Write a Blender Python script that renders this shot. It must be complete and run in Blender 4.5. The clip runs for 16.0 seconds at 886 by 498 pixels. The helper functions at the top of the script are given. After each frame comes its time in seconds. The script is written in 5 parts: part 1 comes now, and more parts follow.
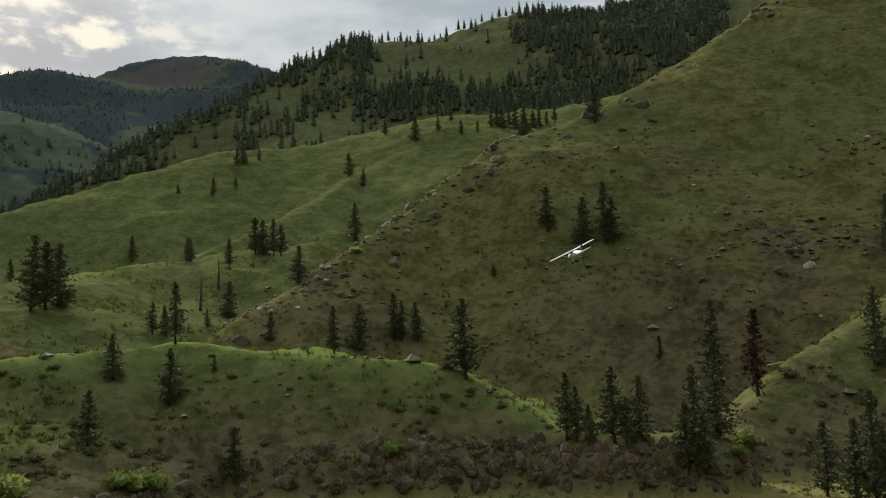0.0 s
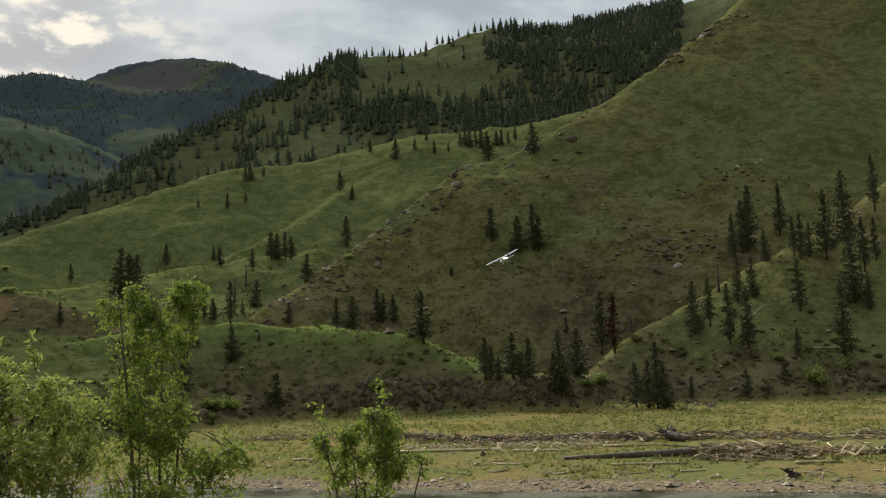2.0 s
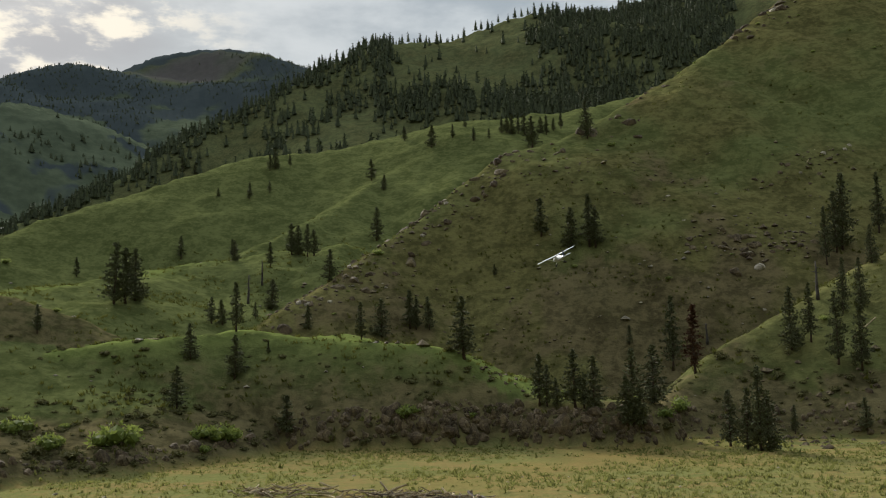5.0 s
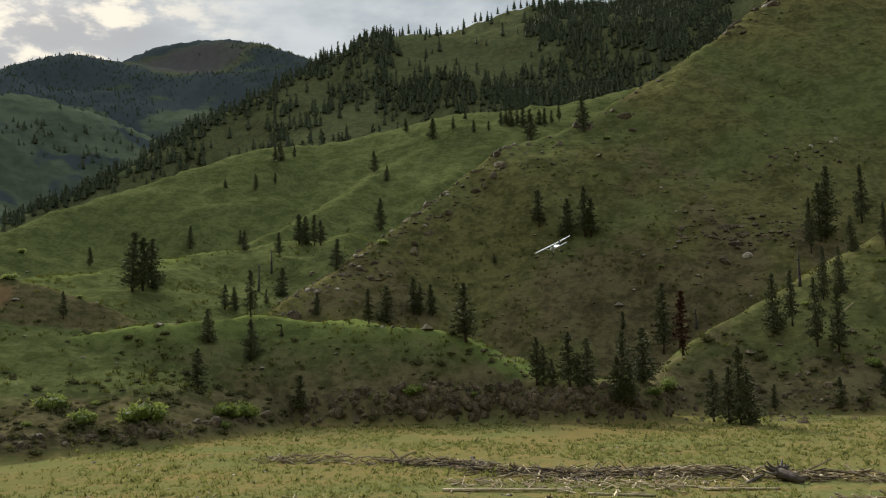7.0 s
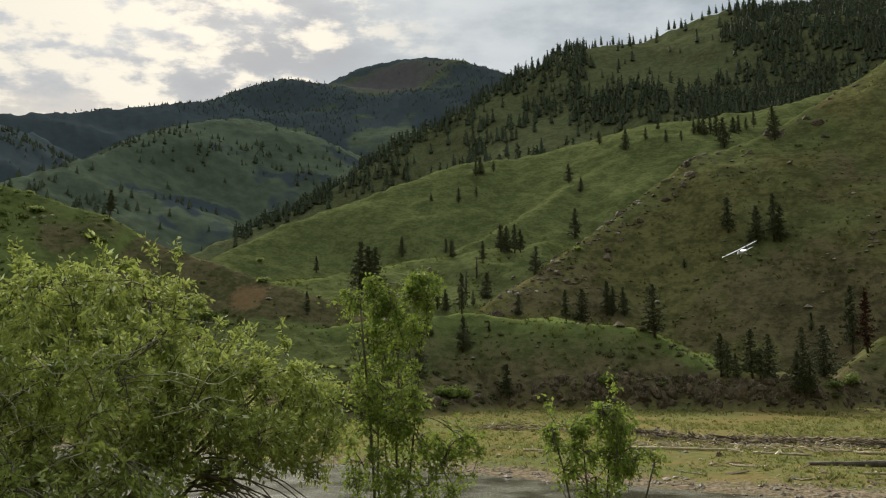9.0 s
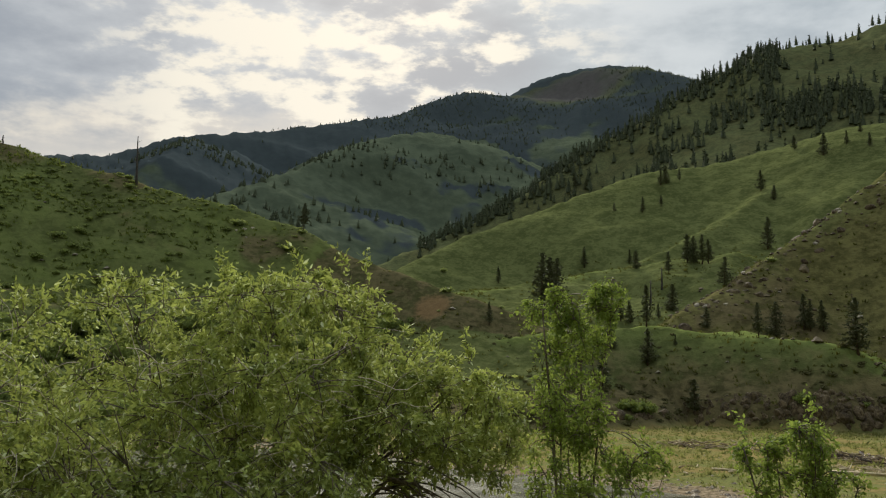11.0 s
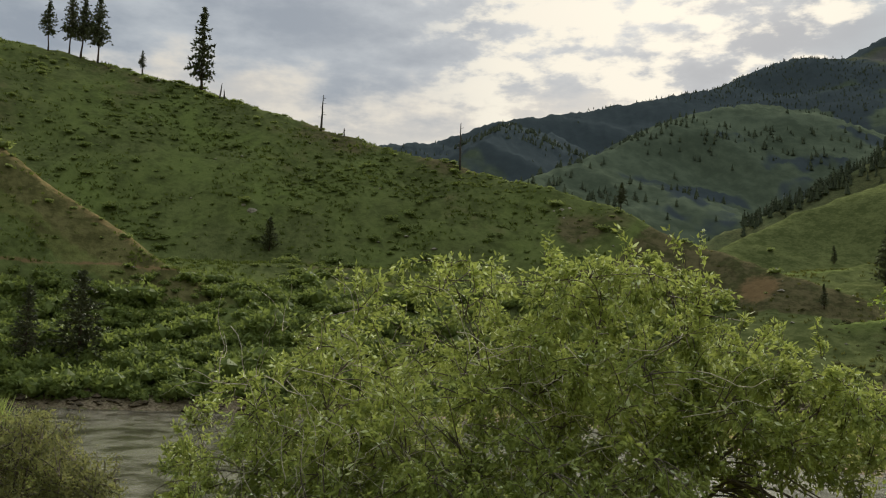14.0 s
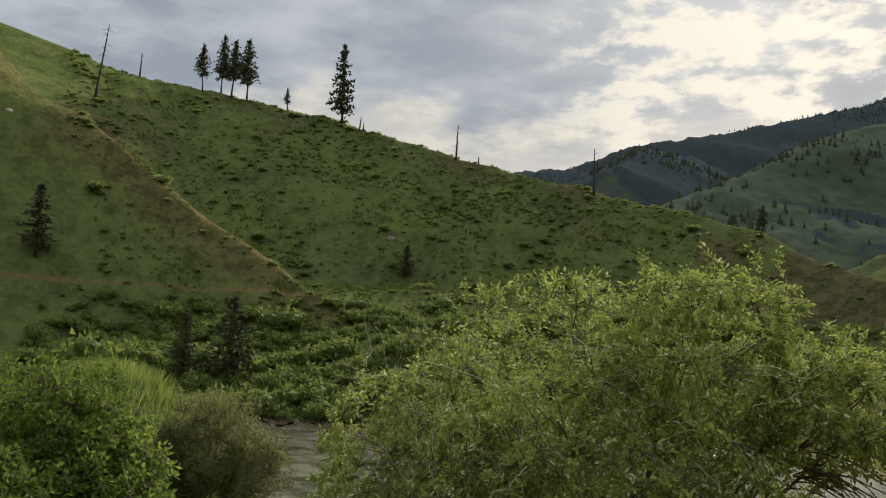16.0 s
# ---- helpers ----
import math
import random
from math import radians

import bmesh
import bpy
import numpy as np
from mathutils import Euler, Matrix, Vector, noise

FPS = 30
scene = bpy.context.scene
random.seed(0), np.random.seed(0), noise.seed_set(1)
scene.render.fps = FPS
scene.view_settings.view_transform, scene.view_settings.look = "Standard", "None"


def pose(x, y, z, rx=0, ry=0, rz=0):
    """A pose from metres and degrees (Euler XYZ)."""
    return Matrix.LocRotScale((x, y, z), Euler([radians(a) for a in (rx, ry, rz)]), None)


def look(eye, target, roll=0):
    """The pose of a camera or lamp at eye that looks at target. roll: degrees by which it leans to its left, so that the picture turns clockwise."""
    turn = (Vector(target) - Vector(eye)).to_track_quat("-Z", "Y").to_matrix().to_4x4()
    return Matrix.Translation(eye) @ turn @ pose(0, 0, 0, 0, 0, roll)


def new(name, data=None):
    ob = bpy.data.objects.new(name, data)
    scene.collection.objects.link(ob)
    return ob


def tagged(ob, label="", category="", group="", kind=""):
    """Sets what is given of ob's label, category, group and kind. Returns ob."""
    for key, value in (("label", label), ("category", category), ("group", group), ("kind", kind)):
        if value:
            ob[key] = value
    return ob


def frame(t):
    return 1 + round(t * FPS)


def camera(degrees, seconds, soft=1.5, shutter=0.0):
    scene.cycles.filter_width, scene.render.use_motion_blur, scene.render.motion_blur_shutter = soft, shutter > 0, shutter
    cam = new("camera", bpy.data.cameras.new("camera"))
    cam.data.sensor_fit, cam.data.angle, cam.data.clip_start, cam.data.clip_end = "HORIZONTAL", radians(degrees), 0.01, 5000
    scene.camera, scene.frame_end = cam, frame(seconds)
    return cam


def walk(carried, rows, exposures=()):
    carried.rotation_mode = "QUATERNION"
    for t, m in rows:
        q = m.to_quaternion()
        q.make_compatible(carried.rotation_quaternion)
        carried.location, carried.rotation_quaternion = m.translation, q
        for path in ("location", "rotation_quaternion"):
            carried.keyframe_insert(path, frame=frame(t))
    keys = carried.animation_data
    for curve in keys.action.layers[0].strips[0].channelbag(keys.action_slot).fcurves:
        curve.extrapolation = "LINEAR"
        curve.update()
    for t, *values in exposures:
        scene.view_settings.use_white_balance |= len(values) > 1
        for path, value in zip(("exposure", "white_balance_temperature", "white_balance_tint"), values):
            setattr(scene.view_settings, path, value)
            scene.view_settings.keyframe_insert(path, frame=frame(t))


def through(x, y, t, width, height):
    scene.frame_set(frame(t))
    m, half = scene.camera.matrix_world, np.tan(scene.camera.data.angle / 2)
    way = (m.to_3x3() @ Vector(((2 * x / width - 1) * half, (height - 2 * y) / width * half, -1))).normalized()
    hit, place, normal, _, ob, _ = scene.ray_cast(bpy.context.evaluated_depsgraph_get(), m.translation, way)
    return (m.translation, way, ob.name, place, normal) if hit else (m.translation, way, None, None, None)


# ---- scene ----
# ---- the camera: eye x, y, z, then yaw, pitch and roll in degrees ----

cam = camera(51.65, 16.0, soft=1.1)
PATH = [
    (0.0, -3.30, 56.50, 15.03, -0.46, 6.68, -1.84),
    (0.5, -2.50, 40.00, 15.02, -1.27, 5.84, -2.34),
    (1.0, -1.10, 22.00, 14.00, -1.38, 5.51, -2.53),
    (1.5, -0.60, 4.60, 11.30, -1.21, 6.22, -2.20),
    (2.0, 0.01, 0.00, 11.01, -1.33, 6.32, -2.36),
    (2.5, -0.01, 0.00, 11.00, -1.36, 6.50, -2.24),
    (3.0, -0.02, 0.00, 10.98, -1.25, 6.55, -2.24),
    (3.5, -0.06, 1.00, 11.11, 0.17, 6.50, -1.99),
    (4.0, -0.60, 3.50, 11.20, 1.47, 6.35, -1.77),
    (4.2, -1.00, 7.00, 11.59, 1.46, 6.10, -1.74),
    (4.8, -0.63, 21.00, 13.80, 1.04, 6.02, -1.69),
    (5.3, -1.60, 36.00, 15.00, 0.69, 5.95, -1.65),
    (5.8, -2.20, 44.00, 15.00, 0.34, 5.88, -1.61),
    (6.3, -2.60, 42.00, 15.02, -0.01, 5.82, -1.57),
    (6.5, -2.25, 36.00, 15.02, 0.08, 5.52, -1.64),
    (7.0, -1.30, 18.60, 13.60, 0.87, 5.36, -1.72),
    (7.5, -0.50, 3.20, 11.08, 2.79, 5.92, -1.35),
    (8.0, -0.12, 0.86, 11.10, 5.65, 6.07, -1.30),
    (8.5, -0.05, 0.25, 11.03, 9.54, 6.14, -1.06),
    (9.0, -0.01, 0.07, 11.01, 13.01, 6.25, -0.93),
    (9.2, 0.02, -0.06, 10.99, 14.05, 6.30, -0.67),
    (11.5, -0.01, 0.03, 11.00, 27.31, 6.87, 0.68),
    (12.0, -0.01, 0.01, 11.00, 30.62, 6.51, 1.28),
    (12.5, 0.07, -0.10, 10.98, 35.81, 6.17, 1.99),
    (13.0, 0.07, -0.08, 10.98, 39.70, 5.79, 1.99),
    (13.5, 0.14, -0.14, 10.97, 42.37, 5.65, 1.85),
    (14.0, -0.48, 0.43, 11.11, 44.11, 5.32, 2.03),
    (14.5, -0.03, 0.03, 11.01, 46.00, 5.32, 2.16),
    (15.0, 0.49, -0.35, 10.91, 48.93, 5.45, 2.42),
    (15.5, 1.15, -0.81, 10.78, 50.51, 6.21, 2.48),
    (16.0, 1.46, -0.90, 10.73, 52.69, 6.67, 2.51),
]


def turned(x, y, z, yaw, pitch, roll):
    return pose(x, y, z, 0, 0, yaw) @ pose(0, 0, 0, 90 + pitch, 0, 0) @ pose(0, 0, 0, 0, 0, roll)


walk(cam, [(t, turned(*p)) for t, *p in PATH])

# ---- small node and mesh helpers ----


class Nodes:
    def __init__(self, tree):
        self.tree = tree
        tree.nodes.clear()

    def add(self, kind, **values):
        node = self.tree.nodes.new(kind)
        for key, value in values.items():
            setattr(node, key, value)
        return node

    def put(self, socket, value):
        if isinstance(value, bpy.types.NodeSocket):
            self.tree.links.new(value, socket)
        else:
            socket.default_value = value

    def math(self, op, a, b=0.0, c=0.0, clamp=False):
        node = self.add("ShaderNodeMath", operation=op, use_clamp=clamp)
        for socket, value in zip(node.inputs, (a, b, c)):
            self.put(socket, value)
        return node.outputs[0]

    def mix(self, fac, a, b, blend="MIX"):
        node = self.add("ShaderNodeMix", data_type="RGBA", blend_type=blend)
        self.put(node.inputs[0], fac)
        for socket, value in ((node.inputs[6], a), (node.inputs[7], b)):
            self.put(socket, value if isinstance(value, bpy.types.NodeSocket) else (*value, 1.0))
        return node.outputs[2]

    def noise(self, where, size, detail=4.0, rough=0.55, stretch=(1, 1, 1)):
        """Noise whose features are about `size` metres across."""
        scale = self.add("ShaderNodeVectorMath", operation="MULTIPLY")
        self.put(scale.inputs[0], where)
        scale.inputs[1].default_value = [s / size for s in stretch]
        node = self.add("ShaderNodeTexNoise")
        self.put(node.inputs["Vector"], scale.outputs[0])
        node.inputs["Scale"].default_value = 1.0
        node.inputs["Detail"].default_value, node.inputs["Roughness"].default_value = detail, rough
        return node.outputs["Fac"]

    def ramp(self, value, low, high):
        node = self.add("ShaderNodeMapRange", interpolation_type="SMOOTHSTEP")
        for socket, v in zip(node.inputs, (value, low, high, 0.0, 1.0)):
            self.put(socket, v)
        return node.outputs[0]

    def attr(self, name):
        return self.add("ShaderNodeAttribute", attribute_name=name).outputs["Fac"]


# ---- sky, sun, exposure ----
SUN_AZ, SUN_EL = 27.0, 30.0          # degrees left of +y, and up
sun_way = Vector((-math.sin(radians(SUN_AZ)) * math.cos(radians(SUN_EL)), math.cos(radians(SUN_AZ)) * math.cos(radians(SUN_EL)), math.sin(radians(SUN_EL))))

world = bpy.data.worlds.new("evening_sky")
scene.world = world
world.use_nodes = True
n = Nodes(world.node_tree)
way = n.add("ShaderNodeTexCoord").outputs["Generated"]
sky = n.add("ShaderNodeTexSky", sky_type="NISHITA", sun_disc=False)
sky.sun_elevation, sky.sun_rotation, sky.dust_density = radians(SUN_EL), radians(-SUN_AZ), 2.0
split = n.add("ShaderNodeSeparateXYZ")
n.put(split.inputs[0], way)
up = n.math("MAXIMUM", split.outputs[2], 0.0)
near_sun = n.add("ShaderNodeVectorMath", operation="DOT_PRODUCT")
n.put(near_sun.inputs[0], way)
near_sun.inputs[1].default_value = (-math.sin(radians(SUN_AZ + 3)) * 0.955, math.cos(radians(SUN_AZ + 3)) * 0.955, 0.295)
glow = n.math("POWER", n.math("MAXIMUM", near_sun.outputs["Value"], 0.0), 24.0)
# degrees left of +y and degrees up; clouds drawn out level
bearing = n.math("MULTIPLY", n.math("ARCTAN2", n.math("MULTIPLY", split.outputs[0], -1.0), split.outputs[1]), 57.2958)
height = n.math("MULTIPLY", n.math("ARCSINE", split.outputs[2]), 57.2958)
flat = n.add("ShaderNodeCombineXYZ")
n.put(flat.inputs[0], bearing)
n.put(flat.inputs[1], height)
rolls = n.noise(flat.outputs[0], 15.0, 6.0, 0.52, (1.0, 2.6, 1))
wisps = n.noise(flat.outputs[0], 5.0, 5.0, 0.58, (1.0, 2.2, 1))
lumps = n.math("ADD", n.math("MULTIPLY", rolls, 0.65), n.math("MULTIPLY", wisps, 0.35))
ragged = n.math("ADD", height, n.math("MULTIPLY", n.math("SUBTRACT", lumps, 0.5), 22.0))
pale = n.mix(n.ramp(lumps, 0.40, 0.60), (0.68, 0.74, 0.77), (0.43, 0.50, 0.55))
cream = n.mix(n.ramp(wisps, 0.40, 0.62), (0.86, 0.80, 0.69), (0.66, 0.64, 0.60))
west = n.ramp(n.math("ADD", bearing, n.math("MULTIPLY", n.math("SUBTRACT", rolls, 0.5), 40.0)), 17.0, 30.0)
deck = n.mix(n.ramp(lumps, 0.38, 0.62), (0.60, 0.64, 0.67), (0.34, 0.385, 0.44))
left_side = n.mix(n.ramp(ragged, 13.0, 16.5), cream, deck)
grey = n.mix(west, pale, left_side)
rift = n.ramp(n.math("ADD", n.math("ADD", n.math("MULTIPLY", wisps, 0.75), n.math("MULTIPLY", rolls, 0.25)), n.math("MULTIPLY", glow, -0.08)), 0.47, 0.38)
lit = n.mix(n.math("MULTIPLY", rift, n.ramp(glow, 0.25, 0.7)), grey, (1.02, 0.96, 0.81))
clear = n.add("ShaderNodeVectorMath", operation="SCALE")
n.put(clear.inputs[0], sky.outputs[0])
clear.inputs["Scale"].default_value = 0.10
final = n.mix(0.90, clear.outputs[0], lit)
# an overcast sky is brightest overhead
zenith = n.math("ADD", 0.80, n.math("MULTIPLY", n.ramp(up, 0.35, 0.95), 1.15))
raised = n.add("ShaderNodeVectorMath", operation="SCALE")
n.put(raised.inputs[0], final)
# and dimmer away from the hidden sun
front = n.add("ShaderNodeVectorMath", operation="DOT_PRODUCT")
n.put(front.inputs[0], way)
front.inputs[1].default_value = (-math.sin(radians(SUN_AZ)), math.cos(radians(SUN_AZ)), 0.0)
fade = n.math("SUBTRACT", 1.0, n.math("MULTIPLY", n.ramp(front.outputs["Value"], 0.05, -0.8), 0.42))
n.put(raised.inputs["Scale"], n.math("MULTIPLY", zenith, fade))
shine = n.add("ShaderNodeBackground")
n.put(shine.inputs[0], raised.outputs[0])
shine.inputs[1].default_value = 0.90
out = n.add("ShaderNodeOutputWorld")
n.put(out.inputs[0], shine.outputs[0])

sun = new("sun", bpy.data.lights.new("sun", "SUN"))
sun.data.energy, sun.data.angle, sun.data.color = 4.7, radians(14), (1.0, 0.95, 0.86)
sun.matrix_world = look(sun_way * 100, (0, 0, 0))
scene.view_settings.exposure = 0.25

# ---- materials ----


def material(name, rough=0.8):
    m = bpy.data.materials.new(name)
    m.use_nodes = True
    k = Nodes(m.node_tree)
    bsdf = k.add("ShaderNodeBsdfPrincipled")
    bsdf.inputs["Roughness"].default_value = rough
    bsdf.inputs["Specular IOR Level"].default_value = 0.25
    k.put(k.add("ShaderNodeOutputMaterial").inputs[0], bsdf.outputs[0])
    return m, k, bsdf


def bump(k, bsdf, height, distance, strength=1.0):
    node = k.add("ShaderNodeBump")
    k.put(node.inputs["Height"], height)
    node.inputs["Distance"].default_value, node.inputs["Strength"].default_value = distance, strength
    k.put(bsdf.inputs["Normal"], node.outputs[0])


def speckled(name, dark, light, size, rough=0.85, relief=0.02, stretch=(1, 1, 1), island=0.0, shine=0.25, fine=0.13):
    """A two-tone grained surface; island: how much each joined piece differs."""
    m, k, bsdf = material(name, rough)
    where = k.add("ShaderNodeTexCoord").outputs["Object"]
    big, small = k.noise(where, size, 4.0, 0.6, stretch), k.noise(where, size * fine, 3.0, 0.6, stretch)
    tone = k.ramp(k.math("ADD", k.math("MULTIPLY", big, 0.6), k.math("MULTIPLY", small, 0.4)), 0.36, 0.64)
    colour = k.mix(tone, dark, light)
    if island:
        geo = k.add("ShaderNodeNewGeometry")
        info = k.add("ShaderNodeObjectInfo")
        chance = k.math("FRACT", k.math("ADD", geo.outputs["Random Per Island"], info.outputs["Random"]))
        hsv = k.add("ShaderNodeHueSaturation")
        k.put(hsv.inputs["Color"], colour)
        k.put(hsv.inputs["Value"], k.math("ADD", 1.0 - island * 0.5, k.math("MULTIPLY", chance, island)))
        k.put(hsv.inputs["Hue"], k.math("ADD", 0.5 - island * 0.02, k.math("MULTIPLY", chance, island * 0.04)))
        colour = hsv.outputs[0]
    k.put(bsdf.inputs["Base Color"], colour)
    bsdf.inputs["Specular IOR Level"].default_value = shine
    bump(k, bsdf, small, relief)
    return m


def leafy(name, dark, light, through, rough=0.55, vary=0.5, shine=0.4, silver=False):
    """Leaves: each one its own tone, light passing through."""
    m, k, bsdf = material(name, rough)
    geo, info = k.add("ShaderNodeNewGeometry"), k.add("ShaderNodeObjectInfo")
    where = k.add("ShaderNodeTexCoord").outputs["Object"]
    chance = k.math("FRACT", k.math("ADD", geo.outputs["Random Per Island"], info.outputs["Random"]))
    clump = k.ramp(k.noise(where, 0.7, 2.0), 0.35, 0.65)
    tone = k.math("ADD", k.math("MULTIPLY", chance, vary), k.math("MULTIPLY", clump, 1 - vary))
    colour = k.mix(tone, dark, light)
    if silver:
        colour = k.mix(k.ramp(k.math("FRACT", k.math("MULTIPLY", chance, 7.31)), 0.90, 0.96), colour, (0.62, 0.65, 0.42))
    k.put(bsdf.inputs["Base Color"], colour)
    bsdf.inputs["Specular IOR Level"].default_value = shine
    if through:
        back = k.add("ShaderNodeBsdfTranslucent")
        k.put(back.inputs[0], k.mix(0.5, colour, (light[0] * 1.3, light[1] * 1.3, light[2])))
        both = k.add("ShaderNodeMixShader")
        both.inputs[0].default_value = through
        k.put(both.inputs[1], bsdf.outputs[0])
        k.put(both.inputs[2], back.outputs[0])
        for node in m.node_tree.nodes:
            if node.bl_idname == "ShaderNodeOutputMaterial":
                k.put(node.inputs[0], both.outputs[0])
    return m


# the ground: grass of several kinds, bare soil, gravel, woodland floor, far heights with haze in their colour
ground_mat, k, bsdf = material("ground_cover", 0.95)
bsdf.inputs["Specular IOR Level"].default_value = 0.0
where = k.add("ShaderNodeTexCoord").outputs["Object"]
n60, n14, n4, n1, n03 = (k.noise(where, s, 4.0, 0.6) for s in (60.0, 14.0, 4.0, 1.2, 0.35))
patch = k.ramp(k.math("ADD", k.math("MULTIPLY", n60, 0.5), k.math("MULTIPLY", n14, 0.5)), 0.38, 0.62)
tuft = k.ramp(k.math("ADD", k.math("MULTIPLY", n4, 0.40), k.math("ADD", k.math("MULTIPLY", n1, 0.30), k.math("MULTIPLY", n14, 0.30))), 0.34, 0.66)
# narrow cattle treads along the slope, and darker tufts
tread = k.ramp(k.noise(where, 3.2, 4.0, 0.6, (0.55, 0.55, 3.4)), 0.40, 0.62)
clumps = k.ramp(k.math("ADD", k.math("MULTIPLY", n4, 0.55), k.math("MULTIPLY", n1, 0.45)), 0.43, 0.57)
tuft = k.math("ADD", k.math("MULTIPLY", tuft, 0.54), k.math("ADD", k.math("MULTIPLY", tread, 0.14), k.math("MULTIPLY", clumps, 0.32)))
dry = k.mix(tuft, (0.062, 0.058, 0.022), (0.160, 0.147, 0.056))
green = k.mix(tuft, (0.060, 0.071, 0.024), (0.130, 0.143, 0.053))
grass = k.mix(k.ramp(k.math("ADD", k.attr("lush"), k.math("SUBTRACT", n14, 0.5)), 0.15, 0.85), dry, green)
# brighter green mixed in; on the brows it stands for light on the rim
grass = k.mix(k.math("MULTIPLY", k.attr("fresh"), k.ramp(n4, 0.25, 0.55)), grass, k.mix(n1, (0.104, 0.138, 0.034), (0.162, 0.194, 0.056)))
brown = k.mix(tuft, (0.048, 0.039, 0.020), (0.150, 0.120, 0.062))
grass = k.mix(k.math("MULTIPLY", k.ramp(k.math("ADD", k.attr("bare"), k.math("SUBTRACT", n4, 0.5)), 0.25, 0.75), 0.85), grass, brown)
soil = k.mix(n1, (0.13, 0.082, 0.038), (0.22, 0.15, 0.075))
# far bare patches greyed as through haze
soil = k.mix(k.attr("hazed"), soil, k.mix(n14, (0.074, 0.067, 0.065), (0.108, 0.097, 0.093)))
grass = k.mix(k.ramp(k.math("ADD", k.attr("soil"), k.math("MULTIPLY", k.math("SUBTRACT", n1, 0.5), 0.6)), 0.35, 0.7), grass, soil)
# far grass muted: haze and cloud shade mixed into its colour
grass = k.mix(k.math("MULTIPLY", k.attr("hazed"), k.math("SUBTRACT", 1.0, k.math("MULTIPLY", k.attr("bare"), 1.0)), clamp=True), grass, k.mix(patch, (0.058, 0.073, 0.048), (0.094, 0.114, 0.074)))
# woodland floor, its blue-grey carrying the haze of the far slopes
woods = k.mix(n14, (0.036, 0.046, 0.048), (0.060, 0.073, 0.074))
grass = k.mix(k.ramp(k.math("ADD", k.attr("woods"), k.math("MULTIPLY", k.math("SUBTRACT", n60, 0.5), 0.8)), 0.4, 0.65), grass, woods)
streaks = k.noise(where, 5.0, 4.0, 0.65, (0.35, 1.0, 1.0))
field = k.mix(k.ramp(k.math("ADD", k.math("MULTIPLY", streaks, 0.6), k.math("MULTIPLY", n1, 0.4)), 0.44, 0.60), k.mix(n03, (0.084, 0.092, 0.032), (0.176, 0.178, 0.064)), k.mix(n03, (0.135, 0.100, 0.040), (0.24, 0.19, 0.075)))
field = k.mix(k.attr("golden"), field, k.mix(n03, (0.14, 0.098, 0.036), (0.25, 0.19, 0.070)))
grass = k.mix(k.attr("field"), grass, field)
stone = k.mix(k.ramp(n03, 0.35, 0.65), (0.105, 0.080, 0.048), (0.26, 0.205, 0.135))
grass = k.mix(k.ramp(k.math("ADD", k.attr("gravel"), k.math("MULTIPLY", k.math("SUBTRACT", n1, 0.5), 1.2)), 0.4, 0.6), grass, stone)
k.put(bsdf.inputs["Base Color"], grass)
bump(k, bsdf, k.math("ADD", k.math("MULTIPLY", n1, 0.7), k.math("MULTIPLY", n03, 0.3)), 0.4, 1.0)

# the river: grey-green, silty, wind-ruffled
water_mat, k, bsdf = material("river_water", 0.14)
bsdf.inputs["Specular IOR Level"].default_value = 0.35
bsdf.inputs["IOR"].default_value = 1.33
where = k.add("ShaderNodeTexCoord").outputs["Object"]
ruffle = k.noise(where, 2.4, 5.0, 0.62, (0.8, 1.0, 1))
swell = k.noise(where, 6.0, 3.0, 0.55, (0.7, 1.0, 1))
# dark and bright sides of the ripples, painted into the base colour
ripple_tone = k.noise(where, 3.6, 4.0, 0.62)
k.put(bsdf.inputs["Base Color"], k.mix(k.ramp(k.math("ADD", k.math("MULTIPLY", ripple_tone, 0.7), k.math("MULTIPLY", swell, 0.3)), 0.40, 0.60), (0.040, 0.037, 0.025), (0.175, 0.165, 0.125)))
bump(k, bsdf, k.math("ADD", k.math("MULTIPLY", ruffle, 0.6), k.math("MULTIPLY", swell, 0.9)), 0.15, 1.0)

bark_mat = speckled("conifer_bark", (0.035, 0.025, 0.018), (0.10, 0.065, 0.045), 0.35, 0.9, 0.03, (1, 1, 0.25))
grey_wood = speckled("weathered_wood", (0.16, 0.12, 0.075), (0.45, 0.365, 0.24), 0.5, 0.9, 0.02, (1, 1, 1), 0.6, 0.08)
pale_wood = speckled("stripped_wood", (0.34, 0.26, 0.15), (0.58, 0.47, 0.30), 0.6, 0.75, 0.01, (1, 1, 1), 0.3)
dark_wood = speckled("wet_dark_wood", (0.045, 0.034, 0.026), (0.13, 0.10, 0.075), 0.5, 0.8, 0.03, (1, 1, 1), 0.4)
snag_wood = speckled("burnt_snag_wood", (0.035, 0.03, 0.026), (0.12, 0.105, 0.09), 0.5, 0.9, 0.02, (1, 1, 0.3))
rock_mat = speckled("lichened_rock", (0.045, 0.033, 0.018), (0.150, 0.112, 0.066), 1.6, 0.9, 0.12, (1, 1, 1), 0.5)
pale_rock = speckled("pale_boulder", (0.17, 0.145, 0.10), (0.42, 0.37, 0.285), 0.9, 0.85, 0.05, (1, 1, 1), 0.4)
needle_mat = leafy("pine_needles", (0.058, 0.064, 0.032), (0.148, 0.158, 0.074), 0.0, 0.7, 0.6, 0.2)
far_needle = leafy("far_conifer_needles", (0.046, 0.056, 0.034), (0.102, 0.118, 0.064), 0.0, 0.8, 0.6, 0.1)
red_needles = leafy("dead_red_needles", (0.05, 0.024, 0.014), (0.11, 0.055, 0.03), 0.0, 0.8, 0.6, 0.1)
